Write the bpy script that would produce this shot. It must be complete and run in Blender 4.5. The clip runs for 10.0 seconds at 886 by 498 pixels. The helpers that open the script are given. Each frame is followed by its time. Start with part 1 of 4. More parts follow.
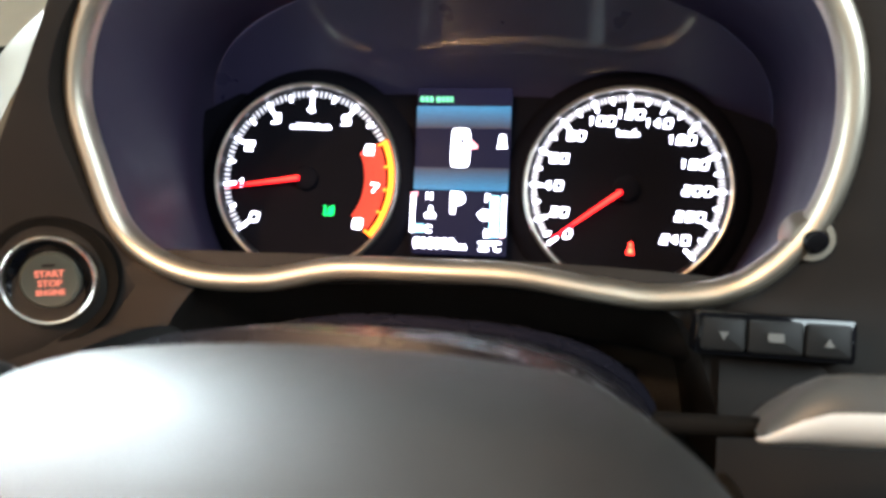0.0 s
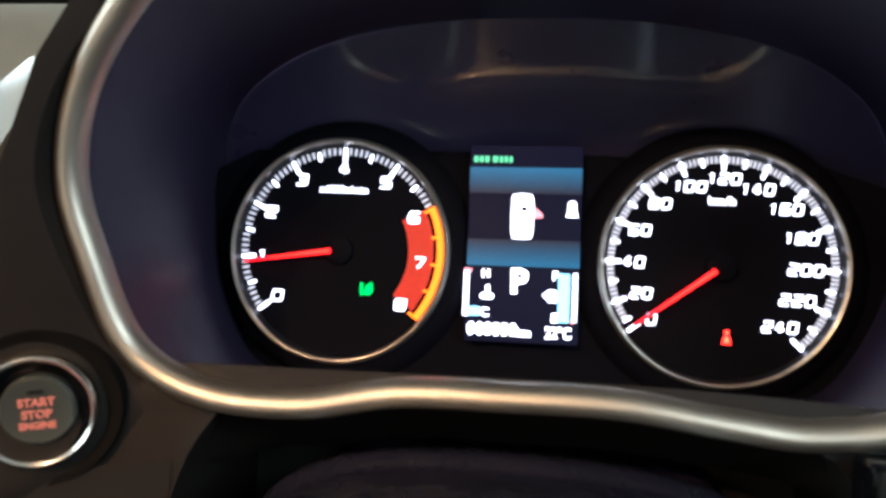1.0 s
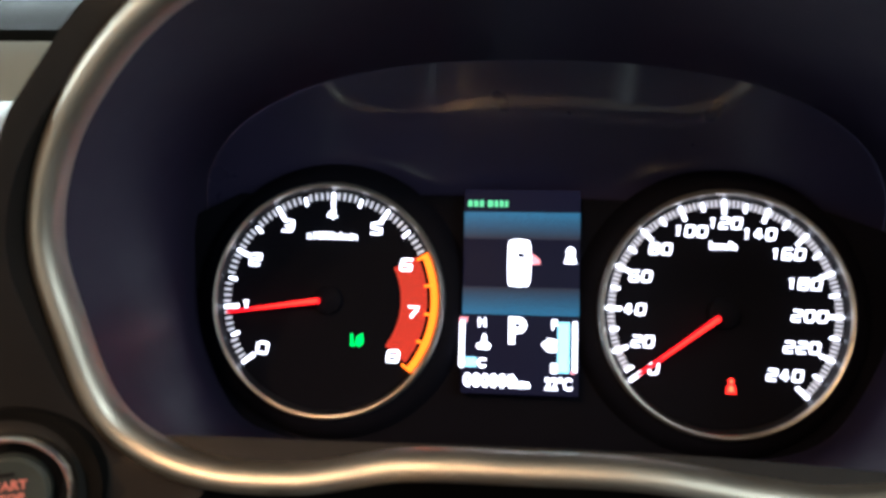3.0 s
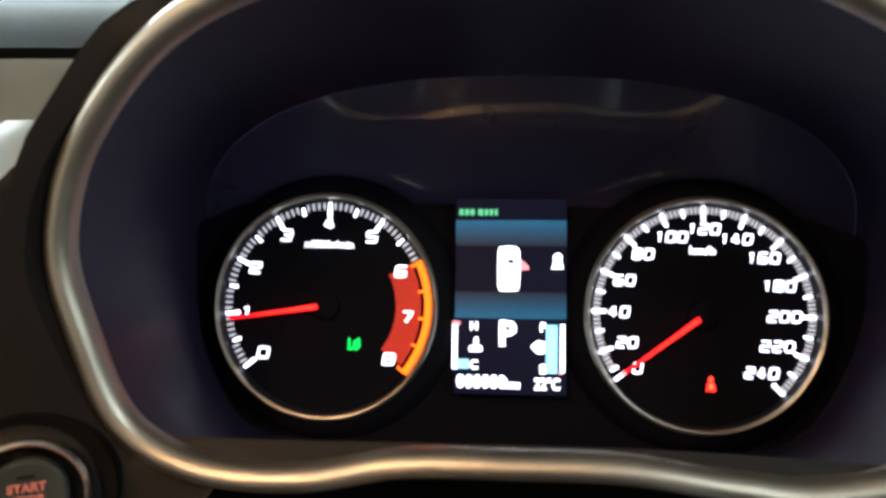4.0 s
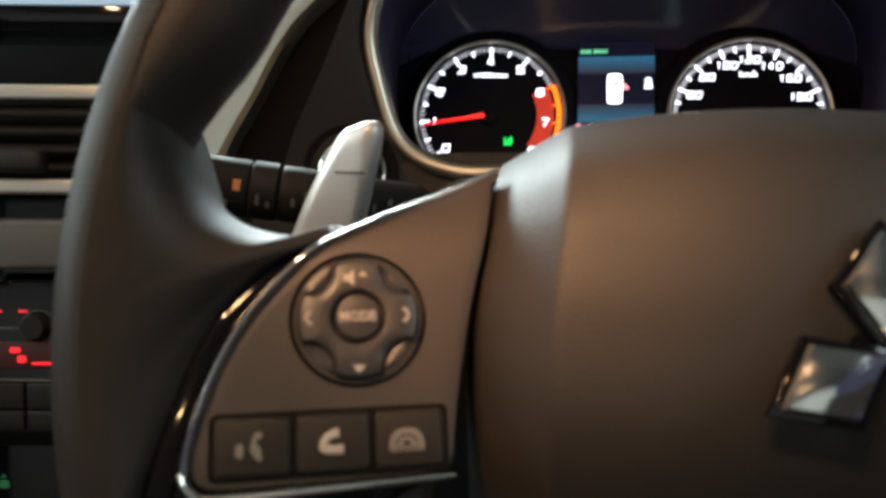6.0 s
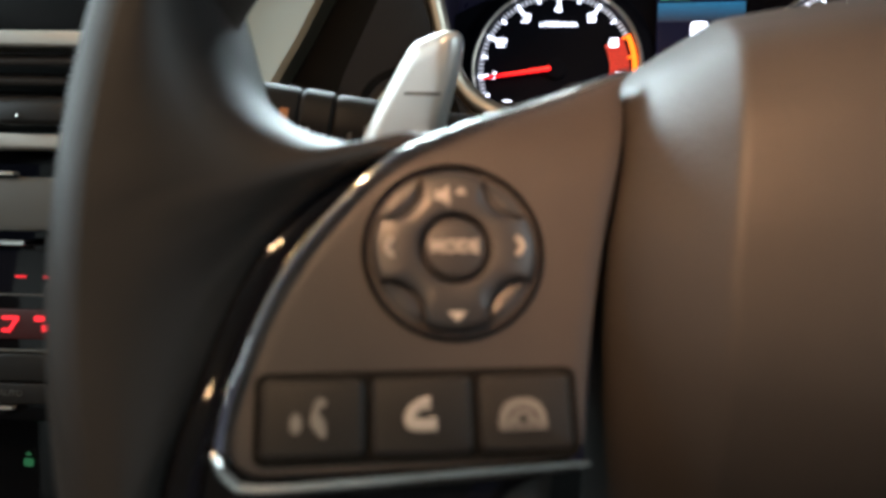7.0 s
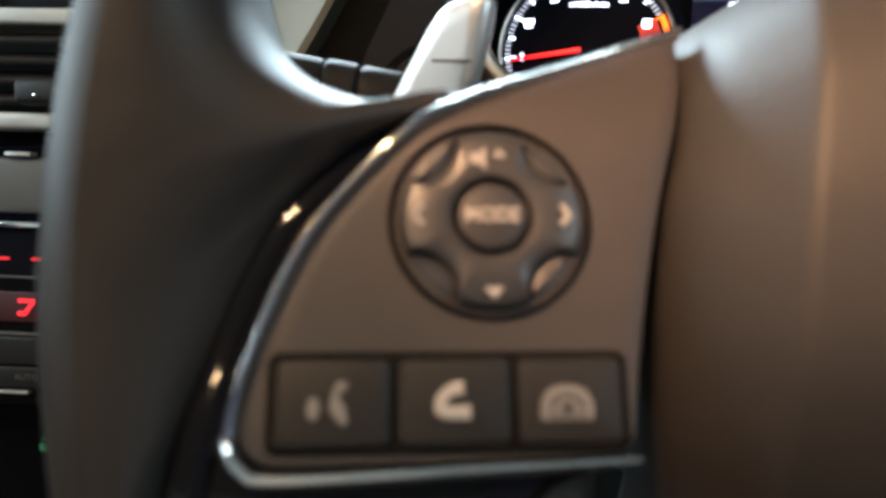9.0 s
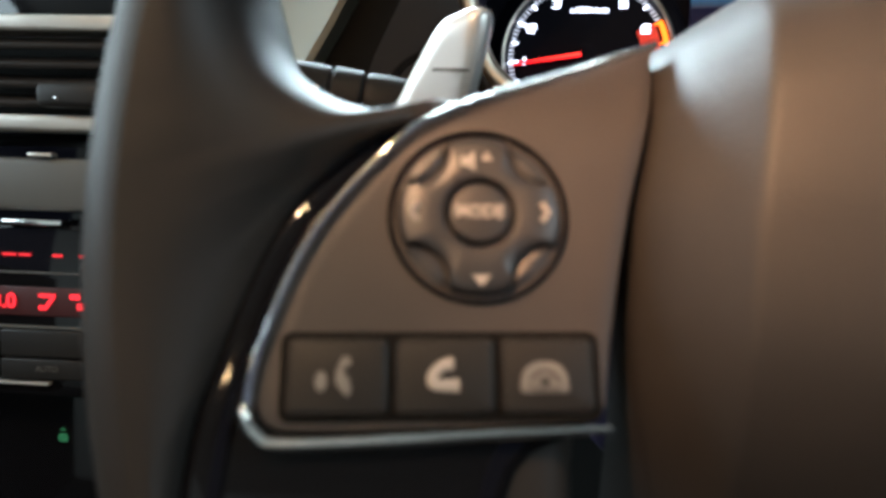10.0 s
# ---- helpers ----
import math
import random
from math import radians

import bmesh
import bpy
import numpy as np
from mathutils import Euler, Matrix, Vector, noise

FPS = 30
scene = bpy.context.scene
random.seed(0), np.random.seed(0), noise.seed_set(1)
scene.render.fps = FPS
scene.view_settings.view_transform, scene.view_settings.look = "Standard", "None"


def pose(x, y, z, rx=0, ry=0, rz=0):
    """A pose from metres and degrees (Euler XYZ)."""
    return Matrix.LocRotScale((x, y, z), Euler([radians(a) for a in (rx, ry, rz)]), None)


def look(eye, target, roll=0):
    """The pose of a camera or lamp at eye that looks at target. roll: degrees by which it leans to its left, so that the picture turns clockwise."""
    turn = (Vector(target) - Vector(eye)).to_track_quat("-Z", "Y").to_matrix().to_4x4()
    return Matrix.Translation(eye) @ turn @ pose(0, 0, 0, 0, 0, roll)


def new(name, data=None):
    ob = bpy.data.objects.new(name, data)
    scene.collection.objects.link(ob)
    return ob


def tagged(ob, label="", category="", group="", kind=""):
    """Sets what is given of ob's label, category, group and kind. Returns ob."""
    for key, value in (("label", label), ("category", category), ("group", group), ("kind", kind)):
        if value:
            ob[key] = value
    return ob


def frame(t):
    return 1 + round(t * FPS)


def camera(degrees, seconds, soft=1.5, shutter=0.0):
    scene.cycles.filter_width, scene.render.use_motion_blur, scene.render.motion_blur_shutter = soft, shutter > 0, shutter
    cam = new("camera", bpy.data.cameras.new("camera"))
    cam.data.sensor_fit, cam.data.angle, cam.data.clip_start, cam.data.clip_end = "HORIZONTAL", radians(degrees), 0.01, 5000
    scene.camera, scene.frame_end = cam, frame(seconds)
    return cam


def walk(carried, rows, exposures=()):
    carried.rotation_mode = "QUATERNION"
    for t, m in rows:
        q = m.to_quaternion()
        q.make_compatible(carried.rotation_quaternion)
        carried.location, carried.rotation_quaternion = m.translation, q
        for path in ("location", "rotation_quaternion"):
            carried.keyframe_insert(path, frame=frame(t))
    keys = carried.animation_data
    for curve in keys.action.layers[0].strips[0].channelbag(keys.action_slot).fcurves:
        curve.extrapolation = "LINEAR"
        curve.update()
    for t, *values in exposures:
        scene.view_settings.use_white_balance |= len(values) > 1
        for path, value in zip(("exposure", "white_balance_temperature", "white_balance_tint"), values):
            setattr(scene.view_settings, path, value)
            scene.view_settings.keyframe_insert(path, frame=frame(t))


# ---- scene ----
cam = camera(63.0, 10.0, soft=3.3)
# the phone lens stays focused on the instruments
cam.data.dof.use_dof, cam.data.dof.focus_distance, cam.data.dof.aperture_fstop = True, 0.35, 12.0
PATH = [
    (0, (0.05879, 0.06128, 0.98217), (-0.10523, 1.02111, 0.75452), 0.95),
    (0.5, (0.02883, 0.09809, 0.99210), (-0.12357, 1.06178, 0.77283), 1.08),
    (1, (0.01527, 0.11994, 1.00531), (-0.13243, 1.08363, 0.78287), 0.82),
    (1.5, (0.00552, 0.12955, 1.00874), (-0.13048, 1.09558, 0.78898), 0.84),
    (2, (0.00532, 0.13322, 1.01386), (-0.12397, 1.10049, 0.79552), 0.76),
    (2.5, (0.00161, 0.13264, 1.01607), (-0.11369, 1.10290, 0.80326), 0.75),
    (3, (0.00059, 0.13382, 1.01618), (-0.10163, 1.10831, 0.81640), 0.72),
    (3.2, (0.00311, 0.13616, 1.02186), (-0.09861, 1.10710, 0.80525), 0.53),
    (4.3, (0.00070, 0.09541, 1.02256), (-0.08685, 1.07188, 0.82548), 0.27),
    (4.5, (0.00273, 0.06452, 1.01804), (-0.11701, 1.03681, 0.81729), -0.38),
    (5, (-0.01096, -0.01141, 0.98386), (-0.12286, 0.96084, 0.77842), 0.03),
    (5.2, (-0.01115, -0.02681, 0.97718), (-0.11323, 0.94746, 0.77627), 0.29),
    (5.5, (-0.02322, -0.05303, 0.96975), (-0.13066, 0.92040, 0.76751), 0.12),
    (5.8, (-0.03996, -0.07243, 0.95231), (-0.15785, 0.90034, 0.75277), 0.27),
    (6, (-0.04634, -0.06906, 0.93725), (-0.17701, 0.90218, 0.73818), 0.39),
    (6.2, (-0.05215, -0.06047, 0.93296), (-0.19776, 0.90793, 0.73045), 0.35),
    (7.3, (-0.07259, -0.02250, 0.90661), (-0.25064, 0.93827, 0.69398), 0.82),
    (7.5, (-0.07401, -0.01973, 0.90533), (-0.25679, 0.93995, 0.69177), 0.78),
    (8, (-0.07582, -0.01389, 0.90599), (-0.26345, 0.94507, 0.69339), 0.86),
    (8.5, (-0.07508, -0.01040, 0.90798), (-0.26774, 0.94707, 0.69320), 1.04),
    (9, (-0.07398, -0.01757, 0.90582), (-0.27121, 0.93787, 0.68618), 1.11),
    (9.5, (-0.07299, -0.02595, 0.90825), (-0.27660, 0.92799, 0.68791), 1.23),
    (10, (-0.06812, -0.03154, 0.90784), (-0.27767, 0.92125, 0.68813), 1.10),
]
walk(cam, [(t, look(eye, target, roll)) for t, eye, target, roll in PATH],
     [(0, 1.4, 6050, 14), (0.5, 1.1, 5750, 14), (1, 0.58, 5800, 13), (2.5, 0.43, 5900, 13), (4.5, 0.05, 6350, 12), (5, 0.3, 6500, 12), (5.5, 0.2, 6350, 12), (6.2, 0.0, 6200, 12), (7.5, 0.45, 5750, 10), (10, 0.54, 5700, 10)])

# ---- light ----
world = bpy.data.worlds.new("night")
scene.world = world
world.use_nodes = True
world.node_tree.nodes["Background"].inputs["Color"].default_value = (0.38, 0.4, 0.58, 1)
world.node_tree.nodes["Background"].inputs["Strength"].default_value = 0.12


def area_lamp(name, eye, target, size, power, colour, size_y=None):
    data = bpy.data.lights.new(name, "AREA")
    data.size, data.energy, data.color = size, power, colour
    if size_y:
        data.shape, data.size_y = "RECTANGLE", size_y
    ob = new(name, data)
    ob.matrix_world = look(eye, target)
    return ob


COOL, WARM, AMBER = (0.86, 1.0, 0.96), (1.0, 0.55, 0.3), (1.0, 0.48, 0.21)
area_lamp("side_window_light", (-1.12, 0.1, 1.22), (-0.05, 0.25, 0.92), 0.9, 7.0, COOL, 0.42)
area_lamp("driver_window_light", (0.47, 0.02, 1.2), (0.1, 0.24, 0.9), 0.4, 1.8, COOL, 0.2)
area_lamp("windscreen_light", (-0.5, 1.35, 1.46), (-0.03, 0.2, 0.93), 1.7, 140.0, COOL, 0.45)
for x, target, cone, power, tone in ((-0.32, (-0.12, 0.22, 0.9), 30, 11.5, WARM), (-0.2, (-0.052, 0.115, 0.932), 14.0, 52.0, AMBER)):
    data = bpy.data.lights.new("map_light_lamp", "SPOT")
    data.energy, data.color, data.spot_size, data.spot_blend, data.shadow_soft_size = power, tone, radians(cone), 1.0, 0.02
    new("map_light_lamp", data).matrix_world = look((x, -0.28, 1.44), target)


# ---- materials ----
def material(name, colour, rough=0.5, metal=0.0, vary=0.25, scale=60.0, grain=900.0, bump=0.1, coat=0.0, emit=0.0, emit_colour=None, spec=0.5):
    m = bpy.data.materials.new(name)
    m.use_nodes = True
    t = m.node_tree
    b = t.nodes["Principled BSDF"]
    b.inputs["Metallic"].default_value = metal
    b.inputs["Coat Weight"].default_value, b.inputs["Specular IOR Level"].default_value = coat, spec
    where = t.nodes.new("ShaderNodeTexCoord")
    wide, fine = t.nodes.new("ShaderNodeTexNoise"), t.nodes.new("ShaderNodeTexNoise")
    wide.inputs["Scale"].default_value, fine.inputs["Scale"].default_value = scale, grain
    wide.inputs["Detail"].default_value = 5
    t.links.new(where.outputs["Object"], wide.inputs["Vector"])
    t.links.new(where.outputs["Object"], fine.inputs["Vector"])
    ramp = t.nodes.new("ShaderNodeMixRGB")
    ramp.inputs[1].default_value = (*[c * (1 - vary) for c in colour], 1)
    ramp.inputs[2].default_value = (*[min(1, c * (1 + vary)) for c in colour], 1)
    t.links.new(wide.outputs["Fac"], ramp.inputs[0])
    t.links.new(ramp.outputs[0], b.inputs["Base Color"])
    spread = t.nodes.new("ShaderNodeMapRange")
    spread.inputs["To Min"].default_value, spread.inputs["To Max"].default_value = rough - min(0.08, rough * 0.4), min(1, rough + min(0.08, rough * 0.4))
    t.links.new(wide.outputs["Fac"], spread.inputs["Value"])
    t.links.new(spread.outputs["Result"], b.inputs["Roughness"])
    if bump:
        rise = t.nodes.new("ShaderNodeBump")
        rise.inputs["Strength"].default_value, rise.inputs["Distance"].default_value = bump, 0.0004
        t.links.new(fine.outputs["Fac"], rise.inputs["Height"])
        t.links.new(rise.outputs["Normal"], b.inputs["Normal"])
    if emit:
        b.inputs["Emission Color"].default_value = (*(emit_colour or colour), 1)
        b.inputs["Emission Strength"].default_value = emit
    return m


def glow(name, colour, strength):
    return material(name, colour, 0.5, vary=0.05, bump=0, emit=strength)


M = {}
M["leather"] = material("black leather", (0.0175, 0.0158, 0.0142), 0.5, vary=0.2, grain=1400, bump=0.25, spec=0.19)
M["airbag"] = material("soft black vinyl", (0.024, 0.0224, 0.0208), 0.56, vary=0.18, grain=1100, bump=0.45, spec=0.32)
M["pad"] = material("dark brown grey plastic", (0.032, 0.0275, 0.025), 0.5, vary=0.12, grain=2200, bump=0.12, spec=0.34)
M["key"] = material("satin black key plastic", (0.0115, 0.0105, 0.01), 0.5, vary=0.15, grain=1500, bump=0.06, spec=0.24)
M["rocker"] = material("satin black rocker plastic", (0.022, 0.022, 0.023), 0.42, vary=0.15, grain=1500, bump=0.03)
M["stalk"] = material("dark grey stalk plastic", (0.009, 0.0088, 0.0085), 0.55, vary=0.12, grain=1800, bump=0.08, spec=0.1)
M["grip"] = material("satin grey stalk plastic", (0.05, 0.05, 0.048), 0.4, vary=0.12, grain=1800, bump=0.06)
M["gloss"] = material("piano black plastic", (0.004, 0.004, 0.005), 0.05, vary=0.1, bump=0, spec=0.4)
M["chrome"] = material("bright chrome", (0.88, 0.88, 0.86), 0.13, 1.0, vary=0.04, bump=0)
M["emblem"] = material("emblem chrome", (0.86, 0.86, 0.85), 0.1, 1.0, vary=0.04, bump=0)
M["startring"] = material("polished chrome", (0.86, 0.82, 0.74), 0.24, 1.0, vary=0.04, bump=0)
M["silver"] = material("satin silver paint", (0.55, 0.53, 0.49), 0.34, 0.75, vary=0.06, grain=3000, bump=0.05)
M["bezel"] = material("satin silver bezel paint", (0.54, 0.49, 0.4), 0.44, 1.0, vary=0.05, grain=3000, bump=0.04)
M["paddle"] = material("satin magnesium", (0.56, 0.55, 0.52), 0.38, 0.65, vary=0.05, grain=2500, bump=0.06)
M["trim"] = material("light silver dash trim", (0.21, 0.202, 0.165), 0.55, 0.2, vary=0.05, grain=2500, bump=0.05)
M["dash"] = material("dark dashboard plastic", (0.0135, 0.0113, 0.01), 0.58, vary=0.2, grain=1600, bump=0.3, spec=0.18)
M["web"] = material("matt black side plastic", (0.007, 0.0065, 0.006), 0.65, vary=0.2, grain=1600, bump=0.2, spec=0.03)
M["audio"] = material("dark grey audio front", (0.07, 0.07, 0.066), 0.5, vary=0.1, grain=1600, bump=0.1)
M["shroud"] = material("satin black column plastic", (0.01, 0.009, 0.014), 0.27, vary=0.15, grain=1800, bump=0.03)
# pale colour for the lit lower side of the lamp stalk
M["stalklit"] = material("painted light on the stalk", (0.72, 0.72, 0.7), 0.34, 0.25, vary=0.04, grain=2500, bump=0.03)
# one skin in two tones: near part paled as lit, far part dimmed
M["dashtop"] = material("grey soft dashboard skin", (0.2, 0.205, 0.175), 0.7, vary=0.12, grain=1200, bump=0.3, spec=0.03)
M["dashdim"] = material("soft dashboard skin darkened against the lamp", (0.012, 0.0125, 0.011), 0.8, vary=0.12, grain=1200, bump=0.3, spec=0.03)
# purple tint and raised tone imitate glare and dial glow inside the hood
M["tub"] = material("black hood plastic with painted purple haze", (0.024, 0.019, 0.042), 0.42, vary=0.15, grain=1800, bump=0.08, spec=0.3)
# violet base colour stands in for the dials' glow on the visor
M["face"] = material("gloss black visor with painted violet haze", (0.038, 0.032, 0.078), 0.3, vary=0.2, scale=35, bump=0, coat=1.0, spec=0.9)
# black lifted towards blue to paint in the veiling glare over the dials
M["dial"] = material("matt black dial with painted bluish haze", (0.0045, 0.0044, 0.0078), 0.75, vary=0.2, bump=0, spec=0.08)
M["ring"] = material("satin ring", (0.5, 0.46, 0.4), 0.36, 0.9, vary=0.05, bump=0)
M["smoke"] = material("smoked gloss wall", (0.02, 0.02, 0.024), 0.3, vary=0.1, bump=0, spec=0.3)
M["print"] = material("pale key legend", (0.31, 0.285, 0.255), 0.5, vary=0.1, bump=0)
M["legend"] = material("grey key legend", (0.14, 0.132, 0.12), 0.5, vary=0.1, bump=0)
# darker print for the stalk legends and the AUTO key
M["faint"] = material("darker grey legend", (0.07, 0.068, 0.064), 0.5, vary=0.3, bump=0)
M["amber"] = material("amber print", (0.26, 0.1, 0.03), 0.5, vary=0.1, bump=0)
M["white"] = glow("lit white print", (0.86, 0.89, 1.0), 3.0)
M["dim"] = glow("lit grey print", (0.62, 0.62, 0.68), 0.75)
M["needle"] = glow("lit red needle", (1.0, 0.006, 0.012), 1.8)
M["needle_core"] = glow("lit orange needle core", (1.0, 0.04, 0.02), 1.6)
M["orange"] = glow("lit orange band", (1.0, 0.16, 0.005), 2.4)
M["redzone"] = glow("dull red zone", (0.42, 0.018, 0.008), 0.85)
M["green"] = glow("green tell-tale", (0.0, 0.75, 0.1), 1.3)
M["lampcore"] = glow("orange lamp core", (1.0, 0.14, 0.05), 2.4)
M["dimgreen"] = glow("dim green key light", (0.03, 0.2, 0.08), 0.1)
M["alarm"] = glow("red tell-tale", (1.0, 0.02, 0.012), 2.6)
M["lcd"] = material("dark display glass", (0.005, 0.005, 0.01), 0.5, vary=0.05, bump=0, spec=0.1, emit=0.4, emit_colour=(0.012, 0.012, 0.035))
M["lcdgreen"] = glow("green display text", (0.12, 0.62, 0.3), 0.9)
M["lcdcyan"] = glow("cyan display bar", (0.3, 0.75, 0.95), 1.6)
M["lcdpink"] = glow("pink display mark", (1.0, 0.35, 0.4), 1.2)
M["startred"] = glow("dull red button legend", (0.55, 0.17, 0.12), 0.3)
M["startcap"] = material("grey green button cap", (0.045, 0.054, 0.048), 0.35, vary=0.1, bump=0.05)
M["clock"] = glow("red climate digits", (1.0, 0.02, 0.03), 0.95)
M["reddim"] = glow("dim red key light", (0.9, 0.02, 0.03), 0.4)
M["clockback"] = glow("dark red climate display", (0.03, 0.002, 0.002), 0.15)
M["screen"] = glow("bright navigation display", (0.42, 0.6, 0.8), 0.28)
M["screenteal"] = glow("teal display tile", (0.08, 0.5, 0.5), 0.55)
M["lens"] = glow("warm lamp diffuser", (1.0, 0.62, 0.3), 300.0)
M["cloth"] = material("grey headliner cloth", (0.3, 0.29, 0.27), 0.9, vary=0.1, grain=1500, bump=0.4)
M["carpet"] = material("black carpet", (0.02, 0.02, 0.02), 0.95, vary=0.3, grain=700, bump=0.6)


def display_band():
    """Blue display stripe, brighter towards one edge, with a fine mesh of dots."""
    m = bpy.data.materials.new("blue display stripe")
    m.use_nodes = True
    t = m.node_tree
    b = t.nodes["Principled BSDF"]
    where, axes = t.nodes.new("ShaderNodeTexCoord"), t.nodes.new("ShaderNodeSeparateXYZ")
    t.links.new(where.outputs["Generated"], axes.inputs[0])
    ramp = t.nodes.new("ShaderNodeValToRGB")
    ramp.color_ramp.elements[0].color, ramp.color_ramp.elements[1].color = (0.01, 0.012, 0.03, 1), (0.012, 0.16, 0.3, 1)
    t.links.new(axes.outputs["Z"], ramp.inputs[0])
    dots = t.nodes.new("ShaderNodeTexChecker")
    dots.inputs["Scale"].default_value = 1000
    dots.inputs["Color1"].default_value, dots.inputs["Color2"].default_value = (1, 1, 1, 1), (0.45, 0.45, 0.45, 1)
    t.links.new(where.outputs["Object"], dots.inputs["Vector"])
    mix = t.nodes.new("ShaderNodeMixRGB")
    mix.blend_type, mix.inputs[0].default_value = "MULTIPLY", 1
    t.links.new(ramp.outputs[0], mix.inputs[1])
    t.links.new(dots.outputs[0], mix.inputs[2])
    t.links.new(mix.outputs[0], b.inputs["Emission Color"])
    b.inputs["Emission Strength"].default_value, b.inputs["Base Color"].default_value = 1.1, (0.01, 0.01, 0.01, 1)
    return m


M["stripe"] = display_band()
zone = M["redzone"].node_tree
dots = zone.nodes.new("ShaderNodeTexChecker")
dots.inputs["Scale"].default_value = 1100
dots.inputs["Color1"].default_value, dots.inputs["Color2"].default_value = (0.72, 0.034, 0.014, 1), (0.16, 0.006, 0.003, 1)
zone.links.new(zone.nodes["Texture Coordinate"].outputs["Object"], dots.inputs["Vector"])
zone.links.new(dots.outputs[0], zone.nodes["Principled BSDF"].inputs["Emission Color"])


# ---- tools ----
def part(name, bm, mat, parent, label="", m=None, smooth=True):
    data = bpy.data.meshes.new(name)
    bmesh.ops.recalc_face_normals(bm, faces=bm.faces[:])
    bm.to_mesh(data)
    bm.free()
    for p in data.polygons:
        p.use_smooth = smooth
    data.materials.append(M[mat])
    if smooth:
        data.set_sharp_from_angle(angle=radians(38))
    ob = new(name, data)
    ob.parent = parent
    if m is not None:
        ob.matrix_basis = m
    return tagged(ob, label)


def thing(name, m, label, category, group="", kind=""):
    ob = new(name)
    ob.empty_display_size = 0.02
    ob.matrix_basis = m
    return tagged(ob, label, category, group, kind)


def spline(points, steps=8, closed=False):
    """Points on a smooth curve through the given ones."""
    p = [Vector(q) for q in points]
    n, out = len(p), []
    for i in range(n if closed else n - 1):
        if closed:
            a, b, c, d = p[i - 1], p[i], p[(i + 1) % n], p[(i + 2) % n]
        else:
            a, b, c, d = p[max(i - 1, 0)], p[i], p[i + 1], p[min(i + 2, n - 1)]
        for k in range(steps):
            s = k / steps
            out.append(0.5 * (2 * b + (c - a) * s + (2 * a - 5 * b + 4 * c - d) * s * s + (3 * b - a - 3 * c + d) * s ** 3))
    if not closed:
        out.append(p[-1].copy())
    return out


def grid(rows, closed_u=False, closed_v=False, caps=False):
    """A skin over rows of points."""
    bm = bmesh.new()
    vs = [[bm.verts.new(q) for q in r] for r in rows]
    nu, nv = len(rows), len(rows[0])
    for i in range(nu if closed_u else nu - 1):
        for j in range(nv if closed_v else nv - 1):
            bm.faces.new((vs[i][j], vs[(i + 1) % nu][j], vs[(i + 1) % nu][(j + 1) % nv], vs[i][(j + 1) % nv]))
    if caps:
        bm.faces.new(vs[0])
        bm.faces.new(vs[-1])
    return bm


def sweep(path, profile, closed=False, up=Vector((0, 1, 0)), ends=True, taper=None):
    """Carries a closed profile (side, up) along a path; side is square to the path and to up."""
    rows, n = [], len(path)
    for i, q in enumerate(path):
        a, b = path[i - 1] if (closed or i) else q, path[(i + 1) % n] if (closed or i < n - 1) else q
        along = (b - a).normalized()
        side = along.cross(up).normalized()
        lift = side.cross(along).normalized()
        k = taper(i / (n - 1)) if taper else 1.0
        rows.append([q + side * (x * k) + lift * (y * k) for x, y in profile])
    return grid(rows, closed_u=closed, closed_v=True, caps=ends and not closed)


def ring_profile(a, b, n=14, power=2.0):
    out = []
    for i in range(n):
        t = 2 * math.pi * i / n
        c, s = math.cos(t), math.sin(t)
        out.append((a * math.copysign(abs(c) ** (2 / power), c), b * math.copysign(abs(s) ** (2 / power), s)))
    return out


def slab(outline, thick, bevel=0.0006, place=None, steps=2):
    """A plate with rounded front edge: outline in (x, z), front at y = 0, thick to the back. place bends the points."""
    pts = [Vector((q[0], q[1])) for q in outline]
    n = len(pts)
    turn = sum(pts[i].x * pts[(i + 1) % n].y - pts[(i + 1) % n].x * pts[i].y for i in range(n))
    rings = [(0.0, thick)] + [(bevel * (1 - math.cos(math.pi / 2 * k / steps)), bevel * (1 - math.sin(math.pi / 2 * k / steps))) for k in range(steps + 1)]
    rows = []
    for inset, y in rings:
        row = []
        for i in range(n):
            d = pts[(i + 1) % n] - pts[i - 1]
            nor = Vector((-d.y, d.x)).normalized() * (1 if turn > 0 else -1)
            q = pts[i] + nor * inset
            row.append(Vector((q.x, y, q.y)))
        rows.append(row)
    if place:       # inner rings, so that the bent face stays smooth
        last = rows[-1]
        heart = sum(last, Vector()) / n
        for k in (0.9, 0.78, 0.64, 0.48, 0.32, 0.16, 0.03):
            rows.append([heart + (q - heart) * k for q in last])
    bm = grid(rows, closed_v=True, caps=True)
    if place:
        for v in bm.verts:
            v.co = place(v.co)
    return bm


def rounded(w, h, r, n=5, cx=0.0, cz=0.0):
    out = []
    for sx, sz, a0 in ((1, 1, 0), (-1, 1, 90), (-1, -1, 180), (1, -1, 270)):
        for k in range(n + 1):
            a = radians(a0 + 90 * k / n)
            out.append((cx + sx * (w / 2 - r) + r * math.cos(a), cz + sz * (h / 2 - r) + r * math.sin(a)))
    return out


def circle(r, n=48, cx=0.0, cz=0.0):
    return [(cx + r * math.cos(2 * math.pi * k / n), cz + r * math.sin(2 * math.pi * k / n)) for k in range(n)]


def lathe(profile, n=48):
    """Turns (radius, y) round the y axis."""
    return grid([[Vector((r * math.cos(2 * math.pi * k / n), y, r * math.sin(2 * math.pi * k / n))) for r, y in profile] for k in range(n)], closed_u=True)


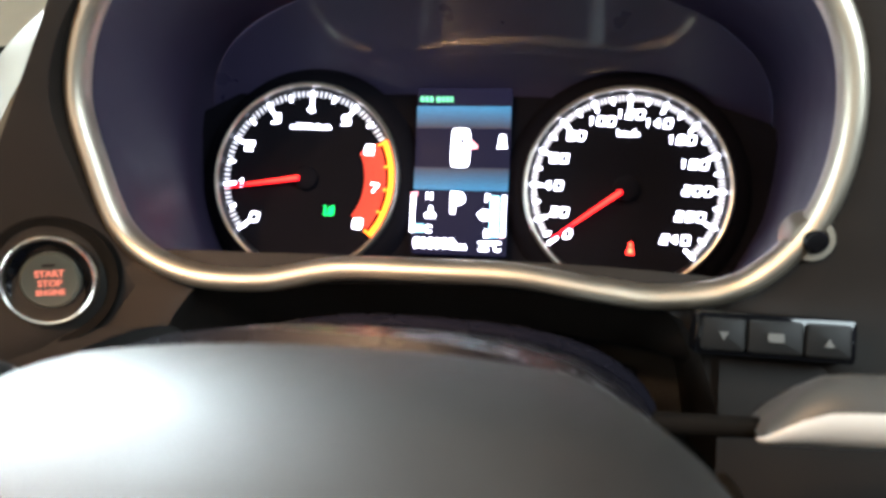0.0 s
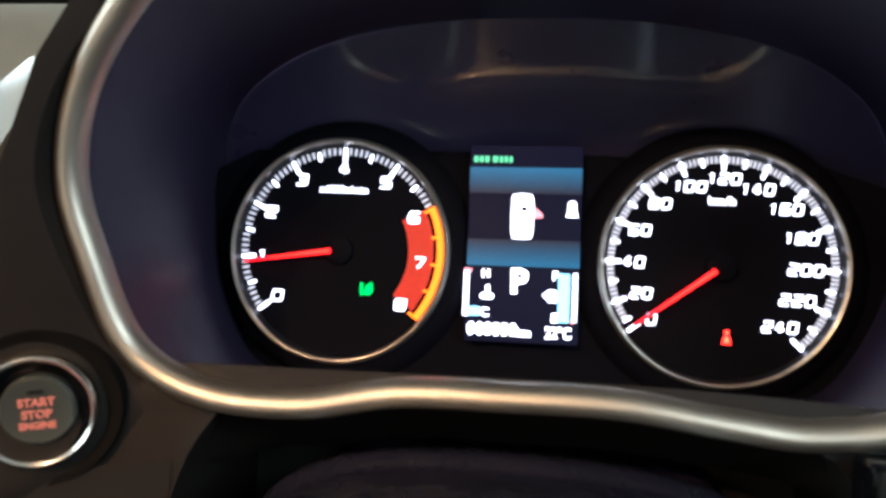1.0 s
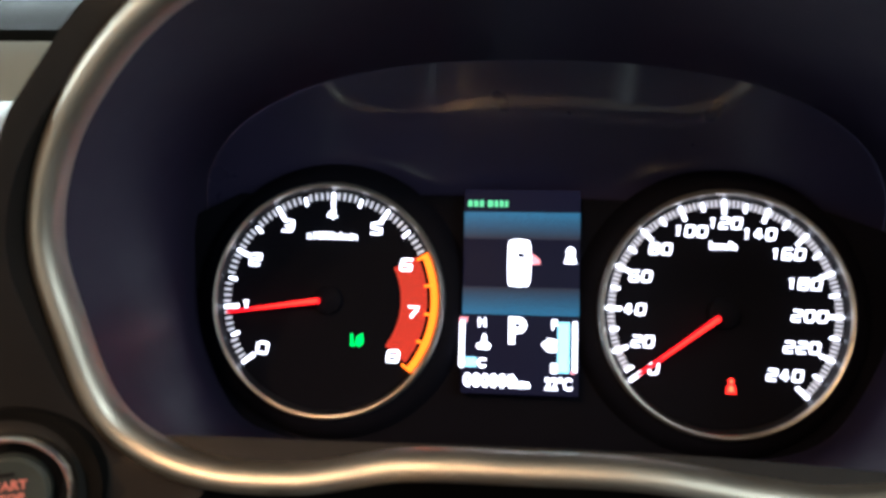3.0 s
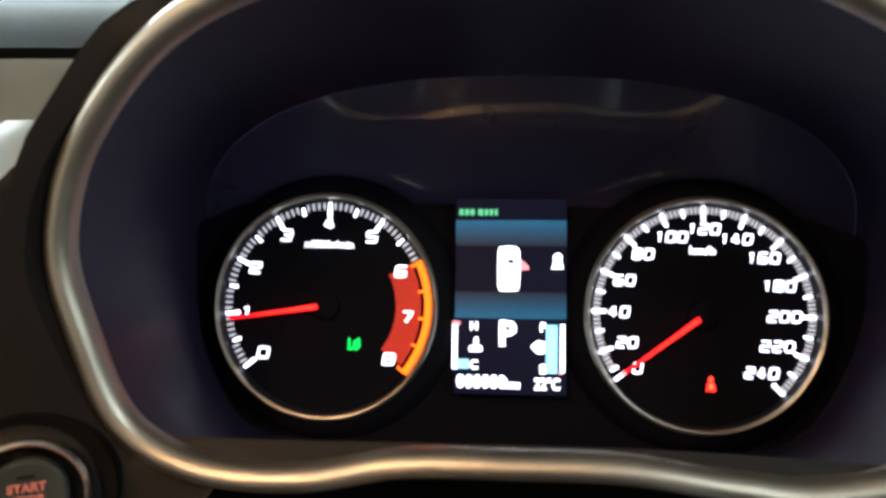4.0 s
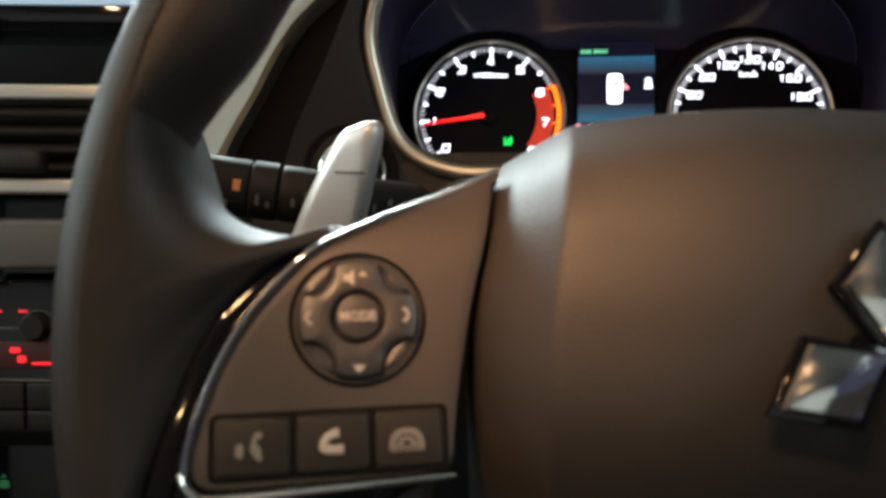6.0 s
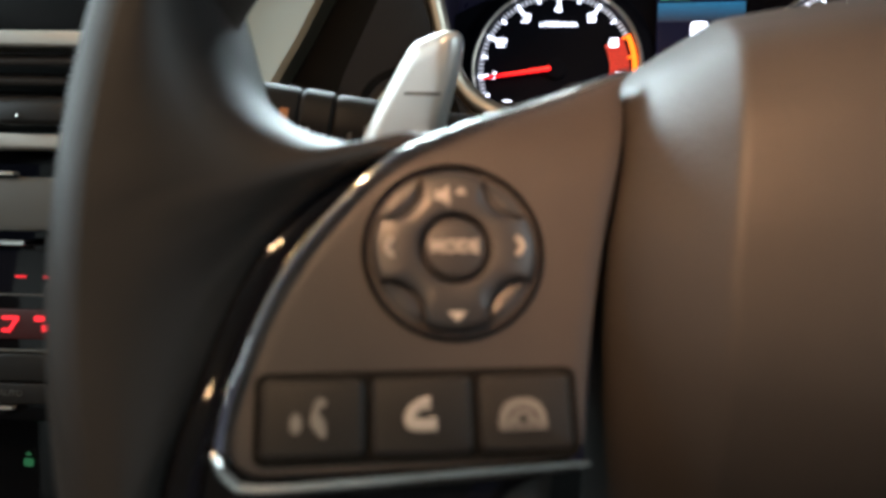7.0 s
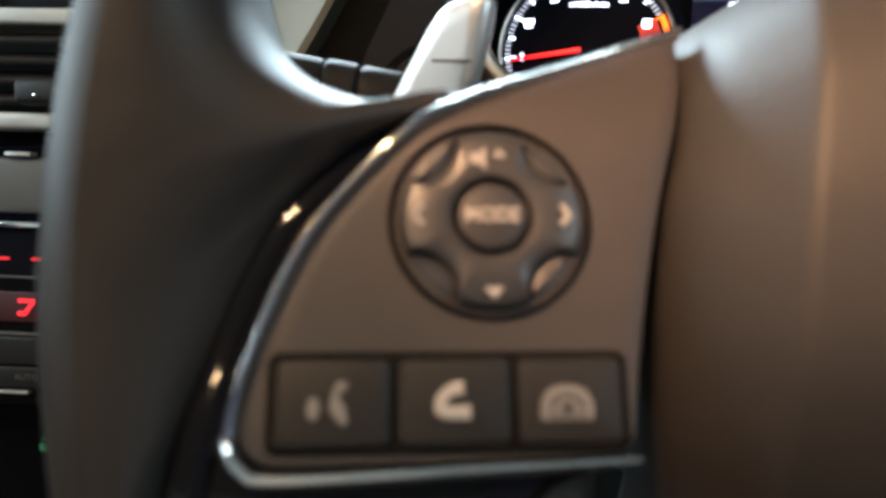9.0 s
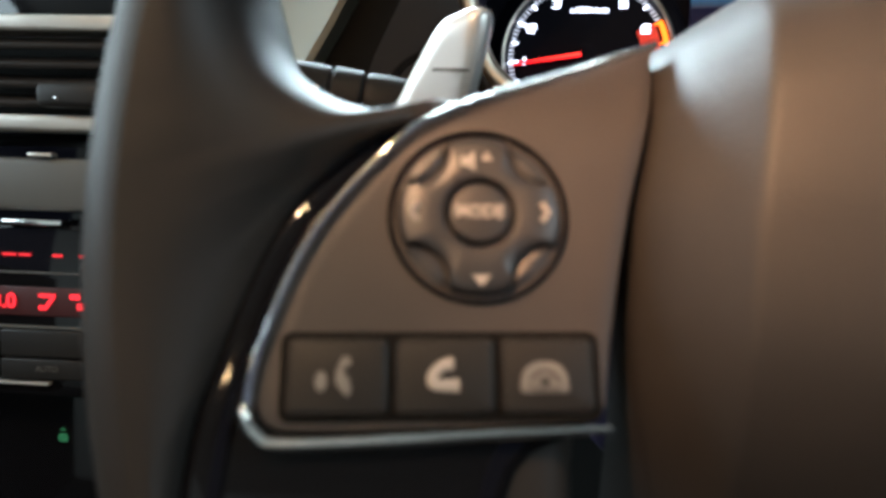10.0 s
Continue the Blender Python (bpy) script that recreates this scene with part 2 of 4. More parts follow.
def join(*bms):
    out = bmesh.new()
    for b in bms:
        data = bpy.data.meshes.new("joined")
        b.to_mesh(data)
        b.free()
        out.from_mesh(data)
        bpy.data.meshes.remove(data)
    return out


def shifted(bm, m):
    bmesh.ops.transform(bm, matrix=m, verts=bm.verts)
    return bm


def letters(text, size, depth=0.0002, bold=0.0, wide=1.0):
    """Writing in the x-z plane, centred, read from -y."""
    c = bpy.data.curves.new("writing", "FONT")
    c.body, c.size, c.align_x, c.align_y, c.extrude, c.offset = text, size, "CENTER", "CENTER", depth, bold
    c.resolution_u = 3
    ob = new("writing", c)
    bpy.context.view_layer.update()
    data = bpy.data.meshes.new_from_object(ob.evaluated_get(bpy.context.evaluated_depsgraph_get()))
    bm = bmesh.new()
    bm.from_mesh(data)
    bpy.data.objects.remove(ob)
    bpy.data.curves.remove(c)
    bpy.data.meshes.remove(data)
    return shifted(bm, pose(0, 0, 0, 90) @ Matrix.Diagonal((wide, 1, 1, 1)))


def flat(outline, y=0.0, thick=0.0003):
    bm = slab(outline, thick, 0.00005, steps=1)
    return shifted(bm, pose(0, y, 0))


def box(x0, x1, y0, y1, z0, z1, r=0.003):
    bm = bmesh.new()
    bmesh.ops.create_cube(bm, size=1)
    shifted(bm, Matrix.Translation(((x0 + x1) / 2, (y0 + y1) / 2, (z0 + z1) / 2)) @ Matrix.Diagonal((x1 - x0, y1 - y0, z1 - z0, 1)))
    if r:
        bmesh.ops.bevel(bm, geom=bm.edges[:], offset=r, segments=3, profile=0.5, affect="EDGES")
    return bm


# ---- dashboard ----
X0 = 0.006          # middle of the instrument hood
BEZEL_Y = 0.338

def dash_front(x, z):
    """How far forward the driver-side dash panel stands."""
    y = 0.337
    if x < -0.115:
        y -= 0.42 * (-0.115 - x) + 1.2 * (-0.115 - x) ** 2
    if x > 0.125:
        y -= 0.10 * (x - 0.125)
    return y - 0.35 * max(0, 0.905 - z)


def side_edge(z):
    """Left edge of the dash panel at a height."""
    knots = ((0.6, -0.215), (0.84, -0.197), (0.89, -0.186), (0.92, -0.178), (0.955, -0.163), (0.99, -0.15), (1.012, -0.142), (1.037, -0.127), (1.2, 0.0))
    for (z0, x0), (z1, x1) in zip(knots, knots[1:]):
        if z <= z1:
            return x0 + (x1 - x0) * (z - z0) / (z1 - z0)
    return 0.0


BEZEL = [(-0.146, 0.978), (-0.141, 0.945), (-0.129, 0.914), (-0.103, 0.8985), (-0.068, 0.8965), (-0.034, 0.903), (0.005, 0.904), (0.042, 0.9047),
         (0.075, 0.9015), (0.1, 0.9005), (0.13, 0.909), (0.152, 0.936), (0.158, 0.975), (0.147, 1.012), (0.112, 1.046), (0.062, 1.066), (0.006, 1.072),
         (-0.05, 1.066), (-0.1, 1.048), (-0.133, 1.014)]
bezel_path = spline([(x, BEZEL_Y, z) for x, z in BEZEL], 8, True)
middle = Vector((X0, BEZEL_Y, 0.975))

dash = thing("dashboard", pose(0, 0, 0), "dark grained plastic dashboard with curved instrument surround", "dashboard", kind="structure")
# panel round the hood: rings from the bezel outwards
rows = []
for k, (grow, back) in enumerate(((1.0, 0.012), (1.0, 0.001), (1.03, 0.0), (1.1, 0.0), (1.22, 0.0), (1.4, 0.0), (1.62, 0.004), (1.75, 0.03))):
    row = []
    for q in bezel_path:
        d = q - middle
        p = Vector((middle.x + d.x * grow, 0, middle.z + d.z * grow * (1.0 if d.z > 0 else 1.0)))
        p.x = max(p.x, side_edge(p.z))
        rise = max(0.0, p.z - 1.045)
        y = dash_front(p.x, p.z) + back + rise * 0.9 if k else BEZEL_Y + back
        p.y = y
        if q.z < 0.93:      # under the bezel the panel turns back into the column arch
            w = min(1.0, max(0.0, (0.118 - abs(q.x - 0.005)) / 0.03))
            p = p.lerp(Vector((q.x, BEZEL_Y + 0.004 * k, q.z - 0.004 * k)), w * w * (3 - 2 * w))
        row.append(p)
    rows.append(row)
part("instrument_surround", grid(rows, closed_v=True), "dash", dash)

# lower panel with the arch for the steering column
def arch(s):
    """Edge of the arched opening, s from 0 to 1."""
    return spline([(-0.112, 0.84), (-0.109, 0.868), (-0.1, 0.888), (-0.086, 0.897), (-0.03, 0.9), (0.04, 0.902), (0.095, 0.898), (0.109, 0.888), (0.117, 0.868), (0.122, 0.84)], 6)[s]

n_arch = 55
rows = []
for grow in (0, 1, 2, 3):
    row = []
    for i in range(n_arch):
        a = arch(i)
        if grow == 0:
            p = Vector((a.x * 0.985 + 0.0001, 0.395, a.y - 0.022))
        elif grow == 1:
            p = Vector((a.x, dash_front(a.x, a.y) + 0.002, a.y))
        else:
            d = Vector((a.x - 0.006, a.y - 0.80))
            k = 1.06 if grow == 2 else 1.6
            q = Vector((max(-0.19, 0.006 + d.x * k), 0.80 + d.y * (1.02 if grow == 2 else 1.1)))
            p = Vector((q.x, dash_front(q.x, min(q.y, 0.9)) + 0.003 + (0.004 if grow == 3 else 0), q.y))
        row.append(p)
    rows.append(row)
part("lower_panel", grid(rows), "dash", dash)
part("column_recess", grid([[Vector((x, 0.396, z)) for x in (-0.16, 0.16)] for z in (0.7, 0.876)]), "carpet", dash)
part("knee_panel", grid([[Vector((x, 0.335 - 0.35 * (0.905 - z) + (0.06 if z < 0.7 else 0), z)) for x in (0.118, 0.2, 0.3, 0.5)] for z in (0.89, 0.84, 0.75, 0.6)]), "dash", dash)
part("knee_panel", grid([[Vector((x, dash_front(x, z) + 0.0015, z)) for x in (-0.11, -0.13, -0.15, -0.175, -0.195)] for z in (0.878, 0.84, 0.75, 0.6)]), "dash", dash)

# hood over the instruments
rows = []
for s in range(13):
    a = radians(45 + 90 * s / 12)
    x, z = X0 - 0.158 * math.cos(a), 1.0 + 0.08 * math.sin(a)
    rows.append([Vector((X0 + (x - X0), BEZEL_Y + 0.004 + y, z + lift)) for y, lift in (((0.0, -0.004), (0.01, 0.006), (0.06, 0.012), (0.16, 0.01), (0.3, -0.03)))])
part("hood", grid(rows), "web", dash)

# dash top with its seam, towards the passenger side
DASH_TOP = spline([(0.422, 0.996), (0.44, 1.02), (0.47, 1.046), (0.53, 1.074), (0.62, 1.092), (0.8, 1.09)], 6)

top = thing("dash_top_pad", pose(0, 0, 0), "pale grey soft dashboard top with a seam, far half painted dim", "dashboard pad", kind="structure")
xs = [-1.1, -0.8, -0.6, -0.45, -0.36, -0.28, -0.24, -0.2, -0.18]
def skin(points, tuck):
    """A piece of the dash top; tuck rolls an edge into the seam."""
    rows = [[Vector((x, q.x + 0.03 * max(0, -0.3 - x), q.y)) for x in xs] for q in points]
    if tuck:
        rows.insert(0, [v + Vector((0, 0.006, -0.008)) for v in rows[0]])
    else:
        rows.append([v + Vector((0, 0.002, -0.008)) for v in rows[-1]])
    return grid(rows)


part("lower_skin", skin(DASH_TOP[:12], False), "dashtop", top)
# far skin coloured darker to hold down the windscreen lamp's glow on it
part("upper_skin", skin([q + Vector((0.0025, 0.0015)) for q in DASH_TOP[12:]], True), "dashdim", top)
part("front_face", grid([[Vector((min(x, -0.182), 0.45 + 0.02 * (z < 0.9), z)) for x in xs[:-1]] for z in (1.0, 0.94, 0.88, 0.6)]), "dash", top)

# sweeping light trim between hood and centre stack
trim = thing("dash_trim_strip", pose(0, 0, 0), "pale satin silver trim strip sweeping down the dashboard", "dashboard trim")
inner = spline([(-0.1697, 0.3882, 1.0123), (-0.1851, 0.3877, 0.9996), (-0.2, 0.3869, 0.986), (-0.2138, 0.3857, 0.9676), (-0.2285, 0.3828, 0.9411), (-0.248, 0.3788, 0.9079), (-0.264, 0.377, 0.8723), (-0.271, 0.386, 0.86), (-0.274, 0.404, 0.852)], 6)
outer = spline([(-0.2133, 0.4135, 1.0115), (-0.2362, 0.4182, 0.9989), (-0.2598, 0.4242, 0.9822), (-0.2841, 0.4302, 0.9626), (-0.31, 0.4365, 0.9381), (-0.345, 0.438, 0.902), (-0.376, 0.432, 0.871), (-0.383, 0.435, 0.859), (-0.387, 0.45, 0.852)], 6)
rows = []
for a, b in zip(inner, outer):
    d = b - a
    out = Vector((-0.35, -0.75, 0.55)).normalized() * 0.004
    rows.append([a + Vector((0.003, 0.016, -0.004)), a + Vector((0.0005, 0.002, 0)), a + d * 0.03 + out * 0.5, a + d * 0.1 + out * 0.85, a + d * 0.4 + out, a + d * 0.82 + out, a + d * 0.85 + out * 0.85, b + Vector((0.0, 0.008, -0.002)), b + Vector((0.0, 0.022, -0.006))])
part("strip", grid(rows, closed_v=True, caps=True), "trim", trim)
web = thing("dash_side_web", pose(0, 0, 0), "dark plastic side of the instrument hood", "dashboard side", kind="structure")
edge = spline([(-0.142, 0.34, 1.012), (-0.15, 0.335, 0.99), (-0.163, 0.322, 0.955), (-0.178, 0.307, 0.92), (-0.186, 0.297, 0.89), (-0.197, 0.28, 0.84), (-0.207, 0.272, 0.795), (-0.215, 0.27, 0.76)], 6)
part("web_skin", grid([[a + Vector((0.0, 0.006, 0)), a, a + Vector((-0.003, 0.02, 0)), Vector((a.x * 0.8 + b.x * 0.2, b.y + 0.008, a.z * 0.8 + b.z * 0.2)), Vector((a.x * 0.5 + b.x * 0.5, b.y + 0.011, a.z * 0.5 + b.z * 0.5)), b + Vector((0.002, 0.012, -0.003))] for a, b in zip(edge, inner)]), "web", web)


# ---- instrument cluster ----
cluster = thing("instrument_cluster", pose(0, 0, 0), "lit instrument cluster with two round dials and a display", "instrument cluster")
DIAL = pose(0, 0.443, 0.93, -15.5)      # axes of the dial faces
TACH, SPEEDO = (-0.0834, -0.0023), (0.0889, -0.0012)
profile = [(0.0048 * math.cos(a), 0.0065 * math.sin(a) - 0.001) for a in [2 * math.pi * k / 16 for k in range(16)]]
inset = [q + (middle - q).normalized() * 0.0034 for q in bezel_path]
part("bezel_trim", sweep(inset, profile, True), "bezel", cluster, "satin silver rounded bezel")

# glossy visor: a shallow cove that leans towards the driver above the dials
def visor_y(z):
    return 0.4604 - 0.356 * (z - 1.0) - 0.8 * (z - 1.0) ** 2


def visor_half(z):
    return 0.158 * max(0.0, 1 - (max(0.0, z - 0.955) / 0.0785) ** 2.4) ** (1 / 2.4)


rows = []
for k in range(61):
    z = 0.955 + 0.0785 * math.sin(math.pi / 2 * k / 60)
    rows.append([Vector((X0 + visor_half(z) * t / 30, visor_y(z), z)) for t in range(-30, 31)])
part("visor", grid(rows), "face", cluster, "gloss black visor that mirrors the bezel, tinted with dial haze")

# tub from bezel to visor and mask
low = spline([(-0.152, 0.955), (-0.149, 0.93), (-0.142, 0.903), (-0.122, 0.872), (-0.08, 0.8635), (0.0, 0.8635), (0.09, 0.8655), (0.132, 0.876), (0.153, 0.905), (0.161, 0.93), (0.164, 0.955)], 8)
rim_points = [Vector((q.x, 0.443 + (q.y - 0.93) * 0.277 + 0.0062 + max(0.0, q.y - 0.93) * 0.25, q.y)) for q in low]
for k in range(81):
    a = math.pi * k / 80
    z = 0.955 + 0.0785 * math.sin(a) ** 0.8333
    rim_points.append(Vector((X0 + 0.158 * math.copysign(abs(math.cos(a)) ** 0.8333, math.cos(a)), visor_y(z) - 0.0005, z)))


def by_angle(points, c):
    """One point for each of 160 even angles round c."""
    ring = sorted(points, key=lambda q: math.atan2(q.z - c.z, q.x - c.x))
    out, count = [], len(ring)
    angles = [math.atan2(q.z - c.z, q.x - c.x) for q in ring]
    for k in range(160):
        a = -math.pi + 2 * math.pi * (k + 0.5) / 160
        i = sum(1 for b in angles if b <= a)
        p, q = ring[i - 1], ring[i % count]
        a0, a1 = angles[i - 1] - (2 * math.pi if i == 0 else 0), angles[i % count] + (2 * math.pi if i == count else 0)
        out.append(p.lerp(q, (a - a0) / max(1e-6, a1 - a0)))
    return out


front = by_angle(bezel_path, middle)
rear = by_angle(rim_points, Vector((X0, 0.45, 0.955)))
rows = []
for k in (0.0, 0.06, 0.3, 0.6, 0.85, 0.97, 1.0):
    row = []
    for a, b in zip(front, rear):
        p = (a + (middle - a).normalized() * 0.0058).lerp(b, k)
        p.z += 0.006 * math.sin(math.pi * k) * (1 if p.z > 0.97 else -0.3)
        row.append(p)
    rows.append(row)
part("hood_wall", grid(rows, closed_v=True), "tub", cluster)
# flat mask behind the dials
plate = [(q.x * 1.02, (q.y - 0.93) * 1.04) for q in low] + [(0.16, 0.036), (0.13, 0.046), (0.0, 0.048), (-0.13, 0.046), (-0.15, 0.036)]
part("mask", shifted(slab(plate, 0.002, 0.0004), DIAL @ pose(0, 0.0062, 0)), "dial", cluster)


def fan(r0, r1, a0, a1, n=24, y=0.0):
    """A flat piece of ring; angles in degrees from the top, clockwise."""
    rows = []
    for k in range(n + 1):
        a = radians(a0 + (a1 - a0) * k / n)
        rows.append([Vector((r * math.sin(a), yy, r * math.cos(a))) for r, yy in ((r0, y), (r1, y), (r1, y + 0.0004), (r0, y + 0.0004))])
    return grid(rows, closed_v=True, caps=True)


def tick(a, r0, r1, w, y=-0.0006):
    bm = flat(rounded(w, r1 - r0, w * 0.35, 2, 0, (r0 + r1) / 2), y)
    return shifted(bm, pose(0, 0, 0, 0, a, 0))


# strokes of wide, square digits in a unit box, each a chain of corners
STROKES = {
    "0": ["abdca"], "1": ["efg"], "2": ["abhicd"], "3": ["abdc", "jh"], "4": ["kmn", "fg"],
    "5": ["baihdc"], "6": ["bacdhi"], "7": ["abo"], "8": ["abdca", "ih"],
}
CORNERS = {"a": (0, 1), "b": (1, 1), "c": (0, 0), "d": (1, 0), "e": (0.3, 0.8), "f": (0.62, 1), "g": (0.62, 0), "h": (1, 0.5), "i": (0, 0.5), "j": (0.25, 0.5),
           "k": (0.5, 1), "m": (0.0, 0.3), "n": (1, 0.3), "o": (0.4, 0)}


def numeral(parent, text, cx, cz, w, h, stroke, gap, slant=0.16):
    """Square-shouldered digits side by side, each a part of its own."""
    whole = len(text) * w + (len(text) - 1) * gap
    for i, ch in enumerate(text):
        left = -whole / 2 + i * (w + gap)
        strokes = []
        for chain in STROKES[ch]:
            pts = [Vector((left + u * w + slant * (v - 0.5) * h, 0, (v - 0.5) * h)) for u, v in (CORNERS[c] for c in chain)]
            path = [pts[0]]
            for p, q, r in zip(pts, pts[1:], pts[2:]):      # corners are cut round
                path += [q.lerp(p, min(0.3, 0.0011 / (q - p).length)), q.lerp(p, 0.06).lerp(q.lerp(r, 0.06), 0.5), q.lerp(r, min(0.3, 0.0011 / (r - q).length))]
            path.append(pts[-1])
            strokes.append(sweep(path, ring_profile(stroke / 2, 0.0002, 8), up=Vector((0, -1, 0))))
        part("digit", shifted(join(*strokes), pose(cx, -0.0008, cz)), "white", parent)


R = 0.0527

def dial(name, label, cx, cz):
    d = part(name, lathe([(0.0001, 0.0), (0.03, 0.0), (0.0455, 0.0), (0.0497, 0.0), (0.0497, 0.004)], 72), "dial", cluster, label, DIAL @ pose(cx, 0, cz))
    part("dial_wall", lathe([(0.0494, 0.0003), (0.0496, -0.0012), (R - 0.0022, -0.0046)], 96), "smoke", d, "smoked gloss inner wall")
    part("dial_ring", lathe([(R - 0.0023, -0.0044), (R - 0.0018, -0.0054), (R - 0.0009, -0.0058), (R, -0.0052), (R + 0.0004, -0.004), (R + 0.0004, 0.002)], 96), "ring", d, "thin satin silver ring")
    part("dial_collar", lathe([(R + 0.0004, -0.002), (R + 0.003, -0.0015), (R + 0.008, 0.002), (R + 0.0105, 0.006)], 72), "dial", d)
    return d


def needle(d, angle, length, y=-0.006, start=0.003):
    tip = [(-0.0013, start + 0.0008), (-0.0009, start), (0.0009, start), (0.0013, start + 0.0008), (0.0006, length), (-0.0006, length)]
    part("needle", shifted(slab(tip, 0.0012, 0.0003), pose(0, 0, 0, 0, angle, 0) @ pose(0, y, 0)), "needle", d, "glowing red needle")
    core = [(-0.0008, start + 0.0006), (-0.0003, length * 0.72), (0.0003, length * 0.72), (0.0008, start + 0.0006)]
    part("needle_core", shifted(slab(core, 0.0004, 0.0001), pose(0, 0, 0, 0, angle, 0) @ pose(0, y - 0.0005, 0)), "needle_core", d)
    part("needle_cap", shifted(lathe([(0.0001, 0.0022), (0.005, 0.0024), (0.0064, 0.0032), (0.0066, 0.006)], 32), pose(0, y, 0)), "dial", d, "black needle cap")


tach = dial("tachometer", "black tachometer face with lit white scale", *TACH)
dots = []
for i in range(12):
    part("scale_mark", tick(-128 + 16 * i, 0.0418, 0.0489, 0.0019) if i % 2 == 0 else tick(-128 + 16 * i, 0.0438, 0.0479, 0.0016), "white", tach)
for i in range(81):
    a = -128 + 3.2 * i
    if i % 5 and a < 62:
        dots.append(tick(a, 0.0453, 0.0488, 0.0012, -0.0012))
tagged(part("fine_scale", join(*dots), "dim", tach), kind="stuff")
for k in range(9):
    a, r = radians(-128 + 32 * k), 0.0372 if k == 0 else 0.0388
    numeral(tach, str(k), r * math.sin(a), r * math.cos(a), 0.0047, 0.0047, 0.00108, 0)
part("unit_text", shifted(letters("x1000r/min", 0.0046, bold=0.0001, wide=1.1), pose(0.0003, -0.0008, 0.0288)), "white", tach)
part("red_zone", fan(0.033, 0.0448, 62.3, 126.2, 28, -0.0005), "redzone", tach, "dull red warning zone with a fine mesh")
part("limit_band", join(fan(0.0466, 0.0496, 62.8, 128.5, 30, -0.0012), *[tick(64 + 16 * k, 0.044, 0.048, 0.0012, -0.0014) for k in range(5)]), "orange", tach, "lit orange limit band")
needle(tach, -99.2, 0.0455)
bars = [flat(rounded(w, 0.0011, 0.0004, 2, x, z), -0.0006) for x, z, w in ((0.0112, -0.0165, 0.0012), (0.0112, -0.0185, 0.0012), (0.0118, -0.0195, 0.0024), (0.0145, -0.0165, 0.002), (0.0145, -0.018, 0.003), (0.0147, -0.0195, 0.002))]
part("eco_tell_tale", shifted(join(flat([(0.0106, -0.0145), (0.0118, -0.0145), (0.0121, -0.02), (0.0109, -0.0202)], -0.0007), flat([(0.0133, -0.0158), (0.0162, -0.014), (0.0167, -0.0185), (0.0142, -0.0202), (0.0128, -0.019)], -0.0007), *bars), pose(0.0003, 0, -0.0002)), "green", tach, "green lit tell-tale")

speedo = dial("speedometer", "black speedometer face with lit white scale", *SPEEDO)
dots = []
for i in range(25):
    a = 11.2 * (i - 12) if i else -128.5
    part("scale_mark", tick(a, 0.0424, 0.0492, 0.0018) if i % 2 == 0 else tick(a, 0.0443, 0.0484, 0.0015), "white", speedo)
for i in range(121):
    a = 2.24 * (i - 60)
    if i % 5 and a > -122:
        dots.append(tick(a, 0.0455, 0.0488, 0.0012, -0.0012))
tagged(part("fine_scale", join(*dots), "dim", speedo), kind="stuff")
for k in range(13):
    a = radians(22.4 * (k - 6)) if k else radians(-131)
    r = (0.0377, 0.0359, 0.037, 0.0377, 0.0377, 0.0377, 0.0388, 0.0373, 0.037, 0.0356, 0.0354, 0.0348, 0.0357)[k]
    numeral(speedo, str(20 * k), r * math.sin(a), r * math.cos(a), 0.0035, 0.0043, 0.00095, 0.0017)
part("unit_text", shifted(letters("km/h", 0.005, bold=0.0001, wide=1.15), pose(-0.0004, -0.0008, 0.0288)), "white", speedo)
needle(speedo, -127.5, 0.0455)
bell = join(flat(circle(0.0016, 14, 0, 0.003), -0.0007), flat([(-0.0027, -0.0038), (-0.0021, 0.0004), (-0.0008, 0.0018), (0.0008, 0.0018), (0.0021, 0.0004), (0.0027, -0.0038)], -0.0007))
belt = part("seat_belt_lamp", shifted(bell, pose(0.0037, 0, -0.0309) @ Matrix.Scale(0.78, 4)), "alarm", speedo, "red lit tell-tale")
part("lamp_core", shifted(join(flat(circle(0.0008, 12, 0, 0.003), -0.0013), flat([(-0.0012, -0.0025), (-0.0009, 0.0004), (0.0009, 0.0004), (0.0012, -0.0025)], -0.0013)), pose(0.0037, 0, -0.0309) @ Matrix.Scale(0.78, 4)), "lampcore", belt)

# display between the dials
LW, LH = 0.051, 0.09
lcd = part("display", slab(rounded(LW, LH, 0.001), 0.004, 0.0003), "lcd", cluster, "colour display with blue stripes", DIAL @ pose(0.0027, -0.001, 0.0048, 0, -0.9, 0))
def at(fx, fy):
    """From shares of the display's width and height, from its upper left."""
    return LW * (fx - 0.5), LH * (0.5 - fy)
def tile(name, x0, y0, x1, y1, mat, r=0.0004, label="", y=-0.0004):
    (a, b), (c, d) = at(x0, y0), at(x1, y1)
    return part(name, flat(rounded(abs(c - a), abs(d - b), min(r, abs(c - a) / 2.1, abs(d - b) / 2.1), 4, (a + c) / 2, (b + d) / 2), y, 0.0002), mat, lcd, label)
def note(name, text, fx, fy, size, mat="white", bold=0.0002, wide=1.0):
    x, z = at(fx, fy)
    return part(name, shifted(letters(text, size, bold=bold, wide=wide), pose(x, -0.0005, z)), mat, lcd)
for x0, x1 in ((0.03, 0.07), (0.08, 0.12), (0.13, 0.17), (0.2, 0.25), (0.26, 0.295), (0.305, 0.34), (0.35, 0.38)):
    tile("text_bar", x0, 0.054, x1, 0.088, "lcdgreen", 0.0006)
up = tile("blue_stripe", 0.0, 0.112, 1.0, 0.245, "stripe")
down = tile("blue_stripe", 0.0, 0.48, 1.0, 0.615, "stripe")
